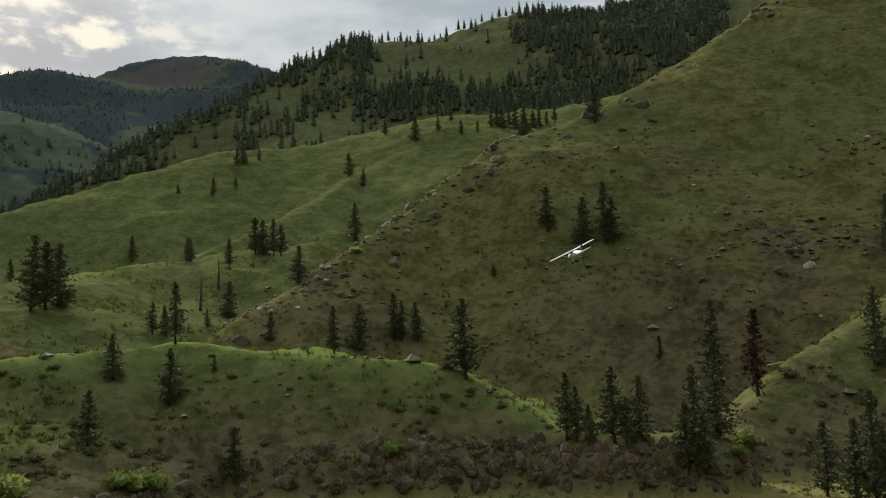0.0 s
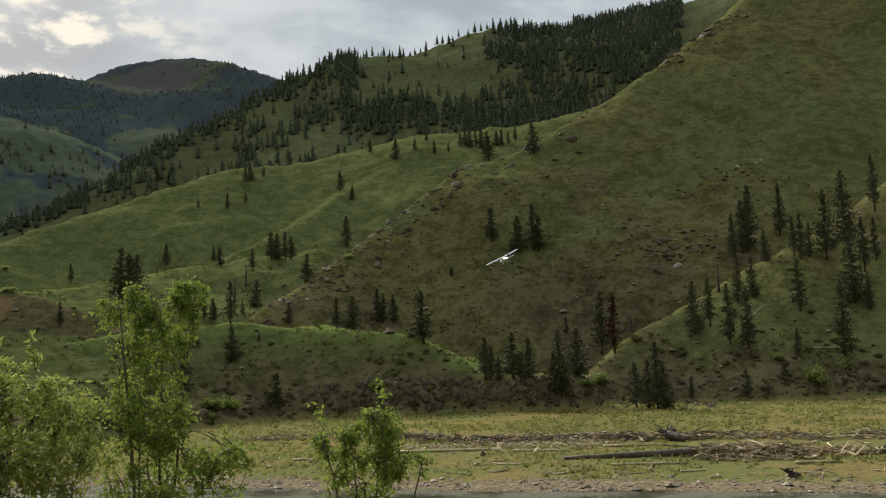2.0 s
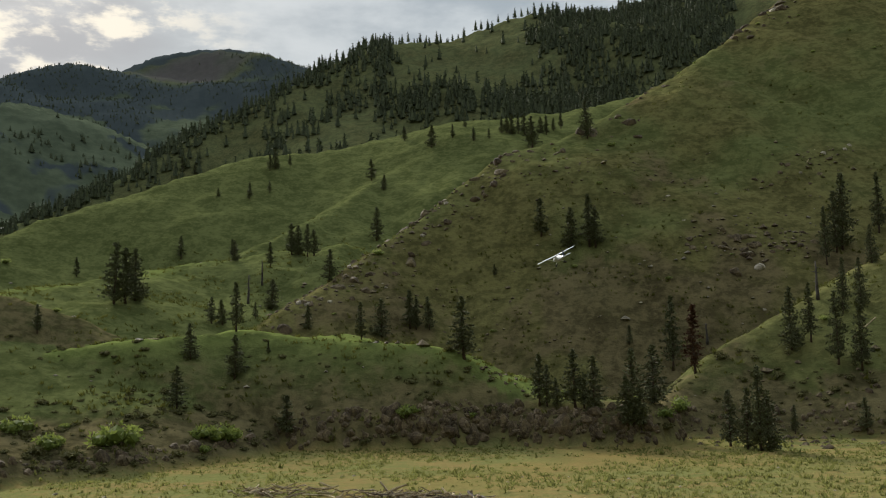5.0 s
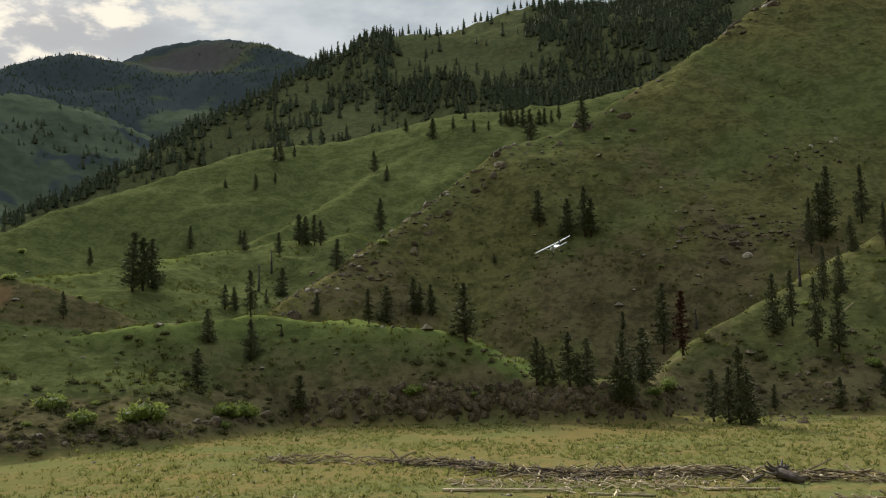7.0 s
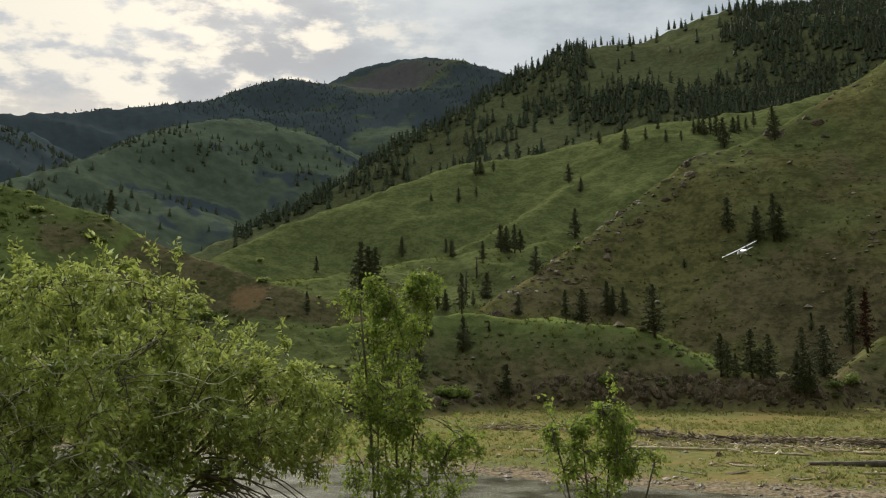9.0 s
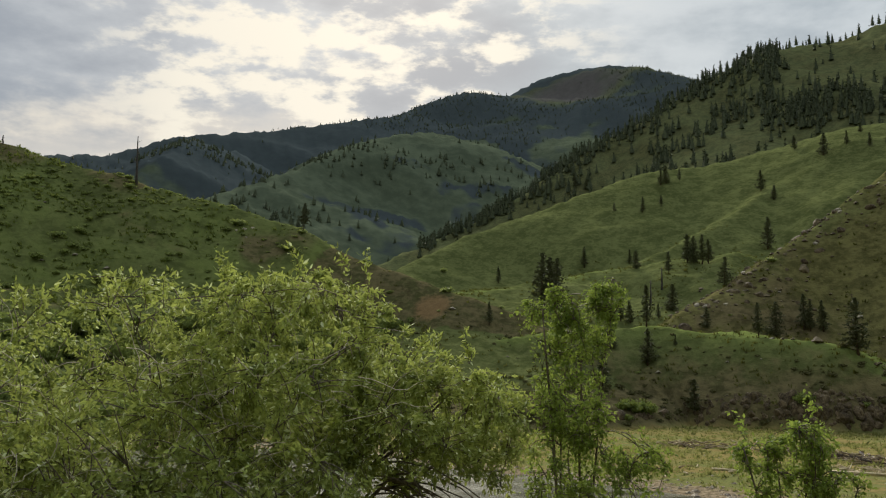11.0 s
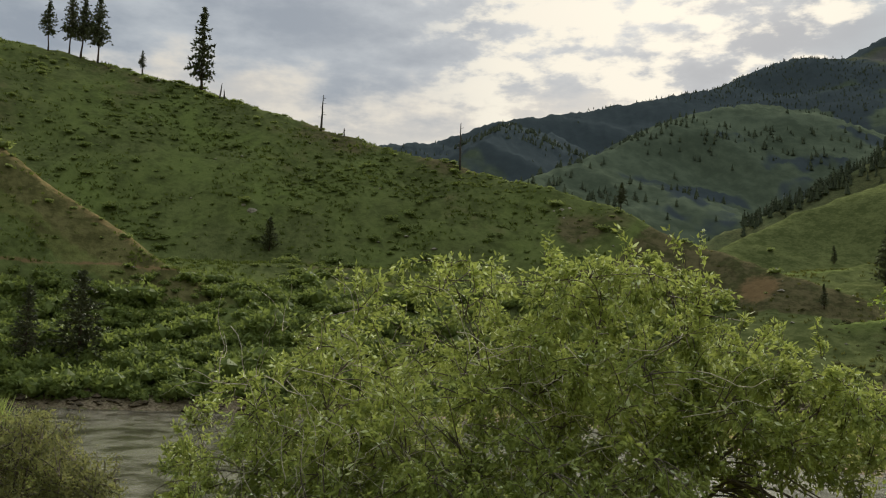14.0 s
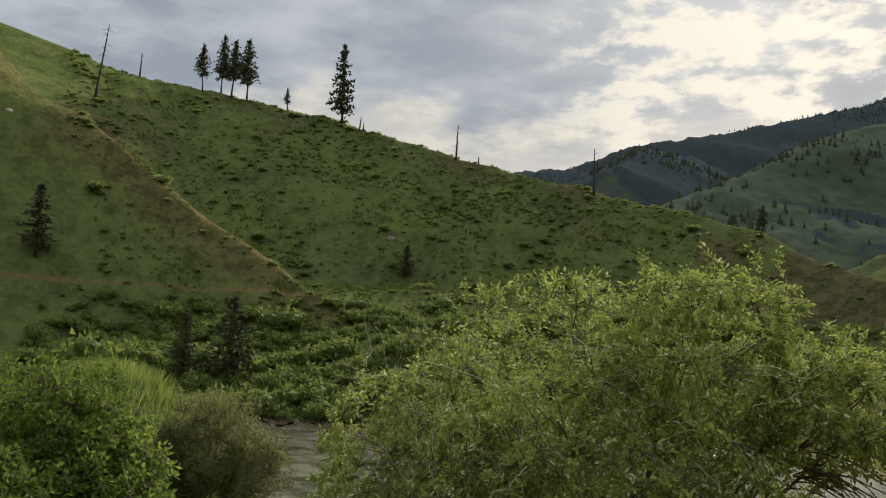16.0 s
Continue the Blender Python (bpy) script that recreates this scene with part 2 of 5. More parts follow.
scrub_mat = leafy("sage_scrub", (0.115, 0.140, 0.044), (0.255, 0.295, 0.095), 0.40, 0.8, 0.5, 0.1)
dark_brush = leafy("dark_brush", (0.064, 0.064, 0.028), (0.125, 0.118, 0.052), 0.15, 0.9, 0.6, 0.05)
brush_mat = leafy("riverside_brush", (0.098, 0.128, 0.032), (0.200, 0.242, 0.066), 0.40, 0.7, 0.5, 0.15)
hill_weed = leafy("hill_weeds_green", (0.092, 0.118, 0.034), (0.220, 0.258, 0.078), 0.42, 0.8, 0.5, 0.08)
green_tussock = leafy("green_tussock", (0.052, 0.070, 0.015), (0.185, 0.218, 0.050), 0.2, 0.9, 0.6, 0.05)
tussock_mat = leafy("grass_tussock", (0.068, 0.074, 0.020), (0.150, 0.152, 0.042), 0.2, 0.9, 0.6, 0.05)
field_mat = leafy("bar_grass", (0.085, 0.098, 0.030), (0.225, 0.228, 0.082), 0.42, 0.9, 0.6, 0.05)
willow_leaf = leafy("willow_leaves", (0.043, 0.063, 0.016), (0.42, 0.470, 0.132), 0.28, 0.65, 0.60, 0.06, True)
bright_leaf = leafy("young_cottonwood_leaves", (0.052, 0.088, 0.014), (0.27, 0.34, 0.075), 0.36, 0.6, 0.65, 0.07)
bush_leaf = leafy("dense_bush_leaves", (0.050, 0.085, 0.013), (0.21, 0.27, 0.058), 0.3, 0.7, 0.6, 0.06)
dull_leaf = leafy("grey_green_fine_leaves", (0.085, 0.092, 0.030), (0.25, 0.25, 0.095), 0.35, 0.7, 0.6, 0.2)
pale_twig = speckled("pale_dead_twigs", (0.24, 0.205, 0.15), (0.50, 0.44, 0.34), 0.1, 0.8, 0.003, (1, 1, 0.4), 0.3)
twig_mat = speckled("twig_bark", (0.05, 0.038, 0.026), (0.17, 0.135, 0.095), 0.08, 0.8, 0.004, (1, 1, 0.4))
# ---- the lie of the land ----
# value noise over the plan, several octaves
_rs = np.random.RandomState(7)
_lattice = _rs.rand(256, 256)


def vnoise(x, y):
    xi, yi = np.floor(x).astype(int), np.floor(y).astype(int)
    u, v = x - xi, y - yi
    u, v = u * u * (3 - 2 * u), v * v * (3 - 2 * v)
    a, b = _lattice[xi & 255, yi & 255], _lattice[(xi + 1) & 255, yi & 255]
    c, d = _lattice[xi & 255, (yi + 1) & 255], _lattice[(xi + 1) & 255, (yi + 1) & 255]
    return (a * (1 - u) + b * u) * (1 - v) + (c * (1 - u) + d * u) * v - 0.5


def fbm(x, y, size, octaves=4):
    total, gain = 0.0, 1.0
    for k in range(octaves):
        total = total + gain * vnoise(x / size + 17.3 * k, y / size - 9.1 * k)
        size, gain = size / 2.03, gain * 0.52
    return total


def from_line(x, y, line):
    """Distance to a plan polyline with a third coordinate, that coordinate at the foot, the side (+ left) and the way along it."""
    best = np.full(np.shape(x), 1e9)
    high, side, along = np.zeros_like(best), np.ones_like(best), np.zeros_like(best)
    run = 0.0
    for (x0, y0, *h0), (x1, y1, *h1) in zip(line, line[1:]):
        dx, dy = x1 - x0, y1 - y0
        size = math.hypot(dx, dy)
        s = np.clip(((x - x0) * dx + (y - y0) * dy) / size**2, 0, 1)
        d = np.hypot(x - x0 - s * dx, y - y0 - s * dy)
        near = d < best
        best = np.where(near, d, best)
        if h0:
            high = np.where(near, h0[0] + s * (h1[0] - h0[0]), high)
        side = np.where(near, np.sign(dx * (y - y0) - dy * (x - x0)), side)
        along = np.where(near, run + s * size, along)
        run += size
    return best, high, side, along


# crest lines of the hills: x, y, height; slope of the flanks; size of the gullies
RIDGES = {
    "big": ([(-62, 186, 8), (-40, 196, 18), (-28, 213, 27), (-19, 224, 35), (-3, 240, 49), (11, 250, 60), (32, 260, 68), (57, 276, 84),
             (88, 297, 107), (114, 315, 128), (170, 350, 178), (260, 380, 225)], 0.62, 0.8),
    "right": ([(26, 158, 3), (38, 168, 12), (51, 175, 18), (68, 183, 26), (88, 191, 35), (150, 220, 68), (200, 250, 100)], 0.60, 0.6),
    "valley": ([(-137, 267, 41), (-128, 304, 56), (-108, 333, 69), (-79, 362, 86), (-44, 382, 93), (-5, 400, 106), (22, 419, 112),
                (53, 437, 119), (120, 470, 140)], 0.46, 0.8),
    "bench": ([(-110, 170, 22), (-90, 195, 26), (-72, 224, 31), (-65, 241, 35), (-50, 250, 37), (-25, 254, 40)], 0.36, 0.3),
    "rib": ([(-23, 345, 76), (-40, 300, 55), (-58, 262, 39)], 0.5, 0.3),
    "forest": ([(-300, 455, 50), (-236, 508, 84), (-206, 531, 103), (-159, 568, 144), (-107, 601, 182), (-59, 637, 219), (-33, 679, 236),
                (-5, 700, 242), (53, 718, 268), (120, 730, 270), (206, 732, 285), (320, 700, 300)], 0.48, 2.5),
    "far": ([(-1000, 620, 206), (-937, 828, 268), (-915, 923, 287), (-915, 993, 315), (-916, 1058, 345), (-887, 1210, 382), (-829, 1368, 429), (-770, 1515, 474), (-754, 1590, 519), (-714, 1674, 556),
             (-640, 1789, 573), (-616, 1892, 637), (-552, 1943, 664), (-495, 1979, 676), (-432, 1994, 669), (-353, 1989, 642), (-285, 1980, 614), (-113, 1947, 523)], 0.36, 4.0),
    "far_west": ([(-690, 600, 125), (-685, 728, 198), (-701, 781, 234), (-760, 900, 286), (-830, 1000, 312)], 0.46, 3.0),
    "lobe": ([(-470, 540, 110), (-503, 622, 149), (-507, 695, 176), (-505, 769, 206), (-507, 862, 247), (-512, 951, 278), (-503, 1045, 305), (-512, 1123, 311), (-540, 1260, 332), (-600, 1500, 430)], 0.42, 3.0),
    "left": ([(-420, -30, 165), (-299, 26, 110), (-294, 46, 106), (-289, 62, 102), (-287, 86, 96), (-260, 117, 88), (-235, 134, 80), (-212, 147, 71), (-186, 159, 62), (-159, 169, 54),
              (-131, 177, 46), (-117, 177, 41), (-101, 178, 33), (-86, 177, 28), (-76, 175, 25), (-61, 175, 20), (-45, 178, 10)], 0.70, 0.7),
    "spur": ([(-330, -20, 125), (-224, 27, 88), (-210, 39, 71), (-198, 50, 60), (-185, 60, 49), (-173, 70, 37), (-160, 79, 28), (-145, 85, 20)], 0.92, 0.5),
    "terrace": ([(-62, 166, 15), (-49, 169, 16), (-36, 174, 17.5), (-23, 172, 16), (-15, 169, 15), (-7, 168, 14), (-1, 166, 12.6), (6, 163, 8.8),
                 (11, 159, 5.6), (13, 157, 4.8), (21, 153, 4.5)], 0.98, 0.4),
}
FAR_SHORE = [(400, -60), (200, 0), (60, 55.5), (32, 64.8), (10, 70.7), (-8.6, 77.4), (-22, 82), (-40, 88.5), (-62, 104), (-90, 84), (-110, 60), (-124, 44), (-140, 8), (-170, -70), (-300, -260)]
NEAR_SHORE = [(400, -140), (200, -55), (70, 6), (30, 17), (0, 22), (-20, 20), (-38, 8), (-60, -14), (-120, -60), (-300, -200)]


# by hill: half the breadth of a level brow, the spacing and the depth of the draws
FOLDS = {0: (0.0, 19.0, 6.0), 1: (0.0, 18.0, 2.2), 2: (0.0, 42.0, 9.0), 3: (4.5, 20.0, 3.0), 4: (0.0, 20.0, 0.0), 5: (0.0, 60.0, 20.0), 6: (0.0, 260.0, 80.0), 7: (0.0, 150.0, 30.0), 8: (0.0, 110.0, 60.0), 9: (0.0, 30.0, 4.0), 10: (0.0, 18.0, 1.5), 11: (2.6, 12.0, 1.6)}


def hills(x, y):
    """Height of the hills over the plan, and which of them it is."""
    top, which = np.full(np.shape(x), -50.0), np.zeros(np.shape(x), int)
    for n, (line, slope, gully) in enumerate(RIDGES.values()):
        size, round_ = 22.0 * max(gully, 0.5), 6.0 * max(gully, 0.5)
        share, crest_, near_, along_, run = np.zeros(np.shape(x)), np.zeros(np.shape(x)), np.full(np.shape(x), 1e9), np.zeros(np.shape(x)), 0.0
        for (x0, y0, h0), (x1, y1, h1) in zip(line, line[1:]):
            dx, dy = x1 - x0, y1 - y0
            s = np.clip(((x - x0) * dx + (y - y0) * dy) / (dx * dx + dy * dy), 0, 1)
            d = np.hypot(x - x0 - s * dx, y - y0 - s * dy)
            pull = (d + 0.5) ** -7.0
            share, crest_ = share + pull, crest_ + pull * (h0 + s * (h1 - h0))
            along_ = along_ + pull * (run + s * math.hypot(dx, dy))
            run += math.hypot(dx, dy)
            near_ = np.minimum(near_, d)
        round_ = {3: 22.0, 11: 4.0}.get(n, round_)
        brow, pitch_, deep = FOLDS.get(n, (0.0, 30.0, 0.0))
        near_ = np.maximum(near_ - brow, 0)
        z = crest_ / share - slope * (np.sqrt(near_**2 + round_) - math.sqrt(round_))
        # ribs and draws that run down the flanks
        if deep:
            bend = 0.5 * pitch_ * fbm(x + 7.7 * n, y - 40, pitch_ * 1.6, 2)
            z = z + deep * np.minimum(near_ / (pitch_ * 0.9), 1.0) * (vnoise((along_ / share + bend) / pitch_ + 3.1 * n, near_ / (pitch_ * 3.0)) + 0.45 * vnoise((along_ / share + bend) / pitch_ * 2.3 + 5.0, near_ / pitch_))
        z = z + gully * 3.4 * np.minimum(near_ / (size * 0.7), 1.0) * fbm(x + 31.7 * n, y, size * 1.3, 3)
        if n == 3:
            z = z - 0.6 * np.maximum(x + 28, 0)
        which = np.where(z > top, n, which)
        top = np.maximum(top, z)
    return top, which


def shore_sides(x, y):
    d, _, side, _ = from_line(x, y, FAR_SHORE)
    e, _, other, _ = from_line(x, y, NEAR_SHORE)
    wobble = 2.2 * fbm(x, y, 14.0, 3)
    return -d * side + wobble, e * other + wobble


def ground_z(x, y):
    """Height of the ground over the water, and masks for its cover."""
    x, y = np.asarray(x, float), np.asarray(y, float)
    far, near = shore_sides(x, y)
    hill, which = hills(x, y)
    out = np.hypot(x, y)
    # the old track cut into the hill over the river
    cut = (which == 9) | (which == 10)
    level = 21.2 + 0.012 * (x + 164)
    ledge = np.exp(-(((hill - level) / 0.9) ** 2)) * cut * (x < -95)
    hill = hill * (1 - 0.85 * ledge) + level * 0.85 * ledge
    # the foot of the terrace and of the slopes behind the bar is a low broken cliff
    rise = np.maximum(hill - 0.5, 0)
    hill = hill + 3.4 * (1 - np.exp(-rise / 0.9)) * np.exp(-rise / 7.0) * (x > -75) * np.where(which == 11, 1.0, 0.3)
    bar = 0.9 * (1 - np.exp(-np.maximum(far, 0) / 9.0)) + 0.25 * fbm(x, y, 11.0, 3) * (far > 2)
    bar = bar + np.maximum(y - 190, 0) * 0.03
    shelf = np.minimum(0.40 * far, level - 1.5 + 0.06 * far) * np.clip((-x - 84) / 22.0, 0, 1)
    land = np.maximum(np.maximum(bar, shelf), hill + np.minimum(far, 0) * 3)
    lump = np.clip((land - 1.6) / 6.0, 0, 1)
    land = land + lump * (0.9 * fbm(x, y, 9.0, 4) + 0.25 * fbm(x, y, 1.9, 2)) * np.clip(out / 200.0, 1, 6)
    bank = np.minimum(9.35, (0.42 + 0.07 * np.clip((-x - 9) / 4.0, 0, 1) * np.clip((9 - y) / 4.0, 0, 1)) * near + 0.2) + 0.35 * fbm(x, y, 5.0, 3)
    # an unseen slope added behind the viewer to block low sky light
    back = -y - 28 - 0.1 * np.abs(x)
    bank = np.where(back > 0, np.maximum(bank, np.minimum(9.0 + 0.75 * back, 150 + 8 * fbm(x, y, 90.0, 3))), bank)
    bank = bank + np.maximum(10.1 - bank, 0) * np.exp(-(((x + 19.6) / 3.4) ** 2 + ((y - 5.8) / 3.4) ** 2))
    z = np.where(far > 0, land, np.where(near > 0, bank, np.maximum(-1.6, np.maximum(-0.35 * -far, -0.35 * -near) * 0 - 0.25 * np.minimum(-far, -near))))
    return z, dict(far=far, near=near, which=which, ledge=ledge, hill=np.maximum(hill, shelf))

# ---- the ground, one sheet out to the horizon ----


def mesh_from(name, verts, faces, mat, smooth=True):
    me = bpy.data.meshes.new(name)
    me.from_pydata(verts, [], faces)
    me.materials.append(mat)
    if smooth:
        me.polygons.foreach_set("use_smooth", np.ones(len(me.polygons), bool))
    me.update()
    return me


az = np.radians(np.concatenate([np.arange(-285, -40, 5.0), np.arange(-40, -22, 0.5), np.arange(-22, 75, 0.17)]))
rr = np.concatenate([np.arange(1.5, 60, 1.5), np.arange(60, 290, 1.0), np.geomspace(290, 800, 110), np.geomspace(808, 2500, 90), [2650, 2900, 3300, 3900, 4700]])
A, Rr = np.meshgrid(az, rr)
gx, gy = -np.sin(A) * Rr, np.cos(A) * Rr
gz, mask = ground_z(gx, gy)
rows, cols = gx.shape
index = np.arange(rows * cols).reshape(rows, cols)
nxt = np.roll(index, -1, 1)
quads = np.stack([index[:-1], index[1:], nxt[1:], nxt[:-1]], -1).reshape(-1, 4)
centre = rows * cols
verts = np.concatenate([np.stack([gx, gy, gz], -1).reshape(-1, 3), [[0, 0, 9.35]]])
faces = quads.tolist() + [(centre, int(index[0, j]), int(nxt[0, j])) for j in range(cols)]
ground_mesh = mesh_from("ground", verts.tolist(), faces, ground_mat)
which, far, near = mask["which"], mask["far"], mask["near"]
NAMES = list(RIDGES)


def on(*names):
    return np.isin(which, [NAMES.index(m) for m in names])


high = np.clip((mask["hill"] - 1.0) / 0.8, 0, 1) * (far > 0)
up_big = np.clip((gz - 18) / 45, 0, 1)
lush = np.where(on("left", "spur"), 1.0, np.where(on("valley", "bench", "rib"), 0.95, np.where(on("terrace"), 0.80, np.where(on("right"), np.clip(0.85 - gz / 45.0, 0.3, 0.8), np.where(on("big"), 0.22 + 0.40 * up_big + 0.9 * fbm(gx, gy, 30.0, 3), 0.5)))))
lush = np.where(near > 0, 0.8, lush)
# greenest along the terrace crest, to paint in its lit rim
lush = np.where(on("terrace") & (from_line(gx, gy, RIDGES["terrace"][0])[0] < 7), 1.25, lush)
# terrace face browned low down: its brush, and its shade put into the colour
bare = np.where(on("big"), np.clip(0.40 - 0.60 * up_big + 1.5 * fbm(gx, gy, 17.0, 4), 0, 1), np.where(on("terrace"), np.clip(1.45 - gz / 13.0, 0.1, 1) * 0.75, np.where(on("right"), np.clip(0.45 + 1.4 * fbm(gx, gy, 13.0, 3) - 0.3 * (gz > 9), 0, 0.8), np.where(on("spur"), 0.06, 0.05))))
bare = np.where(on("left"), np.where(gx > -108, 0.65, np.clip(0.02 + 1.5 * fbm(gx, gy, 24.0, 4), 0, 0.65)), bare)
foot = (gx > -75) & on("terrace", "right", "big", "bench") & (gy < 190)
# no such browning along the crest, so the painted rim stays light
bare = np.where(on("terrace") & (from_line(gx, gy, RIDGES["terrace"][0])[0] < 5), 0.0, bare)
bare = np.where(foot, np.maximum(bare, np.clip(1.3 - (gz - 3.5) / 4.0, 0, 1)), bare)
crest = from_line(gx, gy, RIDGES["spur"][0])
bare = np.where(on("spur") & (crest[0] < 7), 0.30, bare)
lush = np.where(on("spur") & (crest[0] < 10), 0.0, lush)
cut = np.exp(-(((gx + 79) / 5.0) ** 2 + ((gy - 169) / 5.0) ** 2)) * (far > 0)
# the lit edge of the bench, painted as a thin pale soil line
shoulder = np.exp(-((from_line(gx, gy, RIDGES["bench"][0])[0] / 1.3) ** 2)) * on("bench")
soil = np.clip(mask["ledge"] * 0.7 + cut * 0.9 + shoulder * 0.45 + 0.52 * np.exp(-((from_line(gx, gy, RIDGES["spur"][0])[0] / 4.0) ** 2)) * on("spur", "left") * np.clip((gz - 20) / 6, 0, 1), 0, 1)
field = (1 - high) * (far > 0) * (gy < 240)
gravel = np.clip(1.1 - np.abs(far - 1.6) / 4.6, 0, 1) * (far > -4) * 0.75 + np.clip(1 - near / 1.5, 0, 1) * (near > -4) * 0.5
# where aerial haze is painted into the cover; the forest ridge gets less
hazed = on("far", "far_west", "lobe") & (gy > 430)
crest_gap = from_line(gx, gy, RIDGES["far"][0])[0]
woods = np.where(hazed, np.clip(0.25 + 1.9 * fbm(gx, gy, 170.0, 4) + 0.25 * on("far"), 0, 1), np.where(on("forest"), np.where((gx > 60), 0.25, 0.0), 0.0))
woods = np.where(hazed, np.clip(woods + 1.1 * np.exp(-((crest_gap / 260.0) ** 2)), 0, 1), woods)
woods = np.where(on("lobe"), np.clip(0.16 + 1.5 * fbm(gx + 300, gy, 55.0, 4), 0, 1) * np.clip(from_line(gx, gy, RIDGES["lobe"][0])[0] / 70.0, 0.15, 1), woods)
scar = np.exp(-(((gx + 520) / 90.0) ** 2 + ((gy - 1760) / 90.0) ** 2)) + np.exp(-(((gx + 330) / 70.0) ** 2 + ((gy - 1930) / 110.0) ** 2))
scar = np.clip(scar * (1.7 + 1.6 * fbm(gx, gy, 60.0, 3)), 0, 1)
woods, bare = woods * (1 - scar), np.maximum(bare, 0.9 * scar)
soil = np.maximum(soil, 1.0 * scar)
lush = np.where(hazed, 0.4, lush)
# lit rims of terrace and bench, painted as brighter grass
brightened = np.exp(-((from_line(gx, gy, RIDGES["terrace"][0])[0] / 5.5) ** 2)) * on("terrace") + 0.8 * np.exp(-((from_line(gx, gy, RIDGES["bench"][0])[0] / 6.0) ** 2)) * on("bench")
# the same brighter green over the left hill, spur and near bank
brightened = brightened + on("left") * (gx < -108) * np.clip(0.34 + 1.1 * fbm(gx + 90, gy, 18.0, 3), 0, 0.75) * (1 - np.clip(bare * 1.4, 0, 1)) + on("spur") * 0.35 * (crest[0] > 7) + (near > 0) * 0.55
for key, value in dict(fresh=np.clip(brightened, 0, 1), lush=lush, bare=bare, soil=soil, field=field, gravel=gravel, golden=0.7 * field * np.clip((gy - 96 - 0.0 * gx) / 22.0, 0, 1) * np.clip(0.6 + 1.5 * fbm(gx, gy, 20.0, 3), 0, 1), woods=woods, hazed=np.where(on("forest"), 0.30, hazed)).items():
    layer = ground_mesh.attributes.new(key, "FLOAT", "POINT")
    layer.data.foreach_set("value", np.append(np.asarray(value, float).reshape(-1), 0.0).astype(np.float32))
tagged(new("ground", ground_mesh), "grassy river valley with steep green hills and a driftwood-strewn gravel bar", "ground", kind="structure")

river_bm = bmesh.new()
bmesh.ops.create_grid(river_bm, x_segments=60, y_segments=60, size=420)
river_mesh = bpy.data.meshes.new("water")
river_bm.to_mesh(river_mesh)
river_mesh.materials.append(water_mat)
river = tagged(new("water", river_mesh), "silty grey-green river with a wind-ruffled surface", "river", kind="structure")

# ---- vegetation kit ----
rng = np.random.RandomState(11)


def polar(a, d, z=0.0):
    """A place a degrees left of +y and d metres off."""
    return np.array([-math.sin(radians(a)) * d, math.cos(radians(a)) * d, z])


def stand(x, y, sink=0.15):
    return float(ground_z(np.array([x]), np.array([y]))[0][0]) - sink


def part(name, me, parent, label=""):
    ob = new(name, me)
    ob.parent = parent
    if label:
        tagged(ob, label)
    return ob


def thing(name, label, category, group=""):
    ob = new(name)
    ob.empty_display_size = 0.2
    return tagged(ob, label, category, group)


def tube(points, radii, sides=6, caps=True):
    """Rings along a line of points: verts, faces."""
    points = np.asarray(points, float)
    way = np.gradient(points, axis=0)
    way /= np.linalg.norm(way, axis=1)[:, None] + 1e-9
    ref = np.where(np.abs(way[:, 2:3]) > 0.9, [[1.0, 0, 0]], [[0, 0, 1.0]])
    u = np.cross(way, ref)
    u /= np.linalg.norm(u, axis=1)[:, None] + 1e-9
    v = np.cross(way, u)
    ang = np.arange(sides) * 2 * np.pi / sides
    ring = points[:, None] + np.asarray(radii)[:, None, None] * (np.cos(ang)[None, :, None] * u[:, None] + np.sin(ang)[None, :, None] * v[:, None])
    faces = []
    for i in range(len(points) - 1):
        for j in range(sides):
            a, b = i * sides + j, i * sides + (j + 1) % sides
            faces.append((a, b, b + sides, a + sides))
    if caps:
        faces.append(tuple(range(sides))[::-1])
        faces.append(tuple((len(points) - 1) * sides + j for j in range(sides)))
    return ring.reshape(-1, 3), faces


def join(pieces):
    verts, faces, base = [], [], 0
    for v, f in pieces:
        verts.extend(np.asarray(v).tolist())
        faces.extend([tuple(i + base for i in q) for q in f])
        base += len(v)
    return verts, faces


def sprays(centres, ways, size, count, spread, r, droop=0.0, broad=0.32):
    """Narrow pointed blades fanned round each centre, as loose triangles: (n, 3, 3)."""
    c = np.repeat(centres, count, 0)
    d = np.repeat(ways, count, 0) + r.normal(0, spread, (len(c), 3))
    d[:, 2] -= droop
    d /= np.linalg.norm(d, axis=1)[:, None] + 1e-9
    side = np.cross(d, r.normal(0, 1, d.shape))
    side /= np.linalg.norm(side, axis=1)[:, None] + 1e-9
    s = np.repeat(np.broadcast_to(size, len(centres)), count) * r.uniform(0.6, 1.3, len(c))
    tip, a = c + d * s[:, None], c - d * s[:, None] * 0.25 + side * s[:, None] * broad
    b = c - d * s[:, None] * 0.2 - side * s[:, None] * broad
    return np.stack([a, b, tip], 1)


def tri_mesh(name, tris, mat):
    v = tris.reshape(-1, 3)
    return mesh_from(name, v.tolist(), np.arange(len(v)).reshape(-1, 3).tolist(), mat, False)


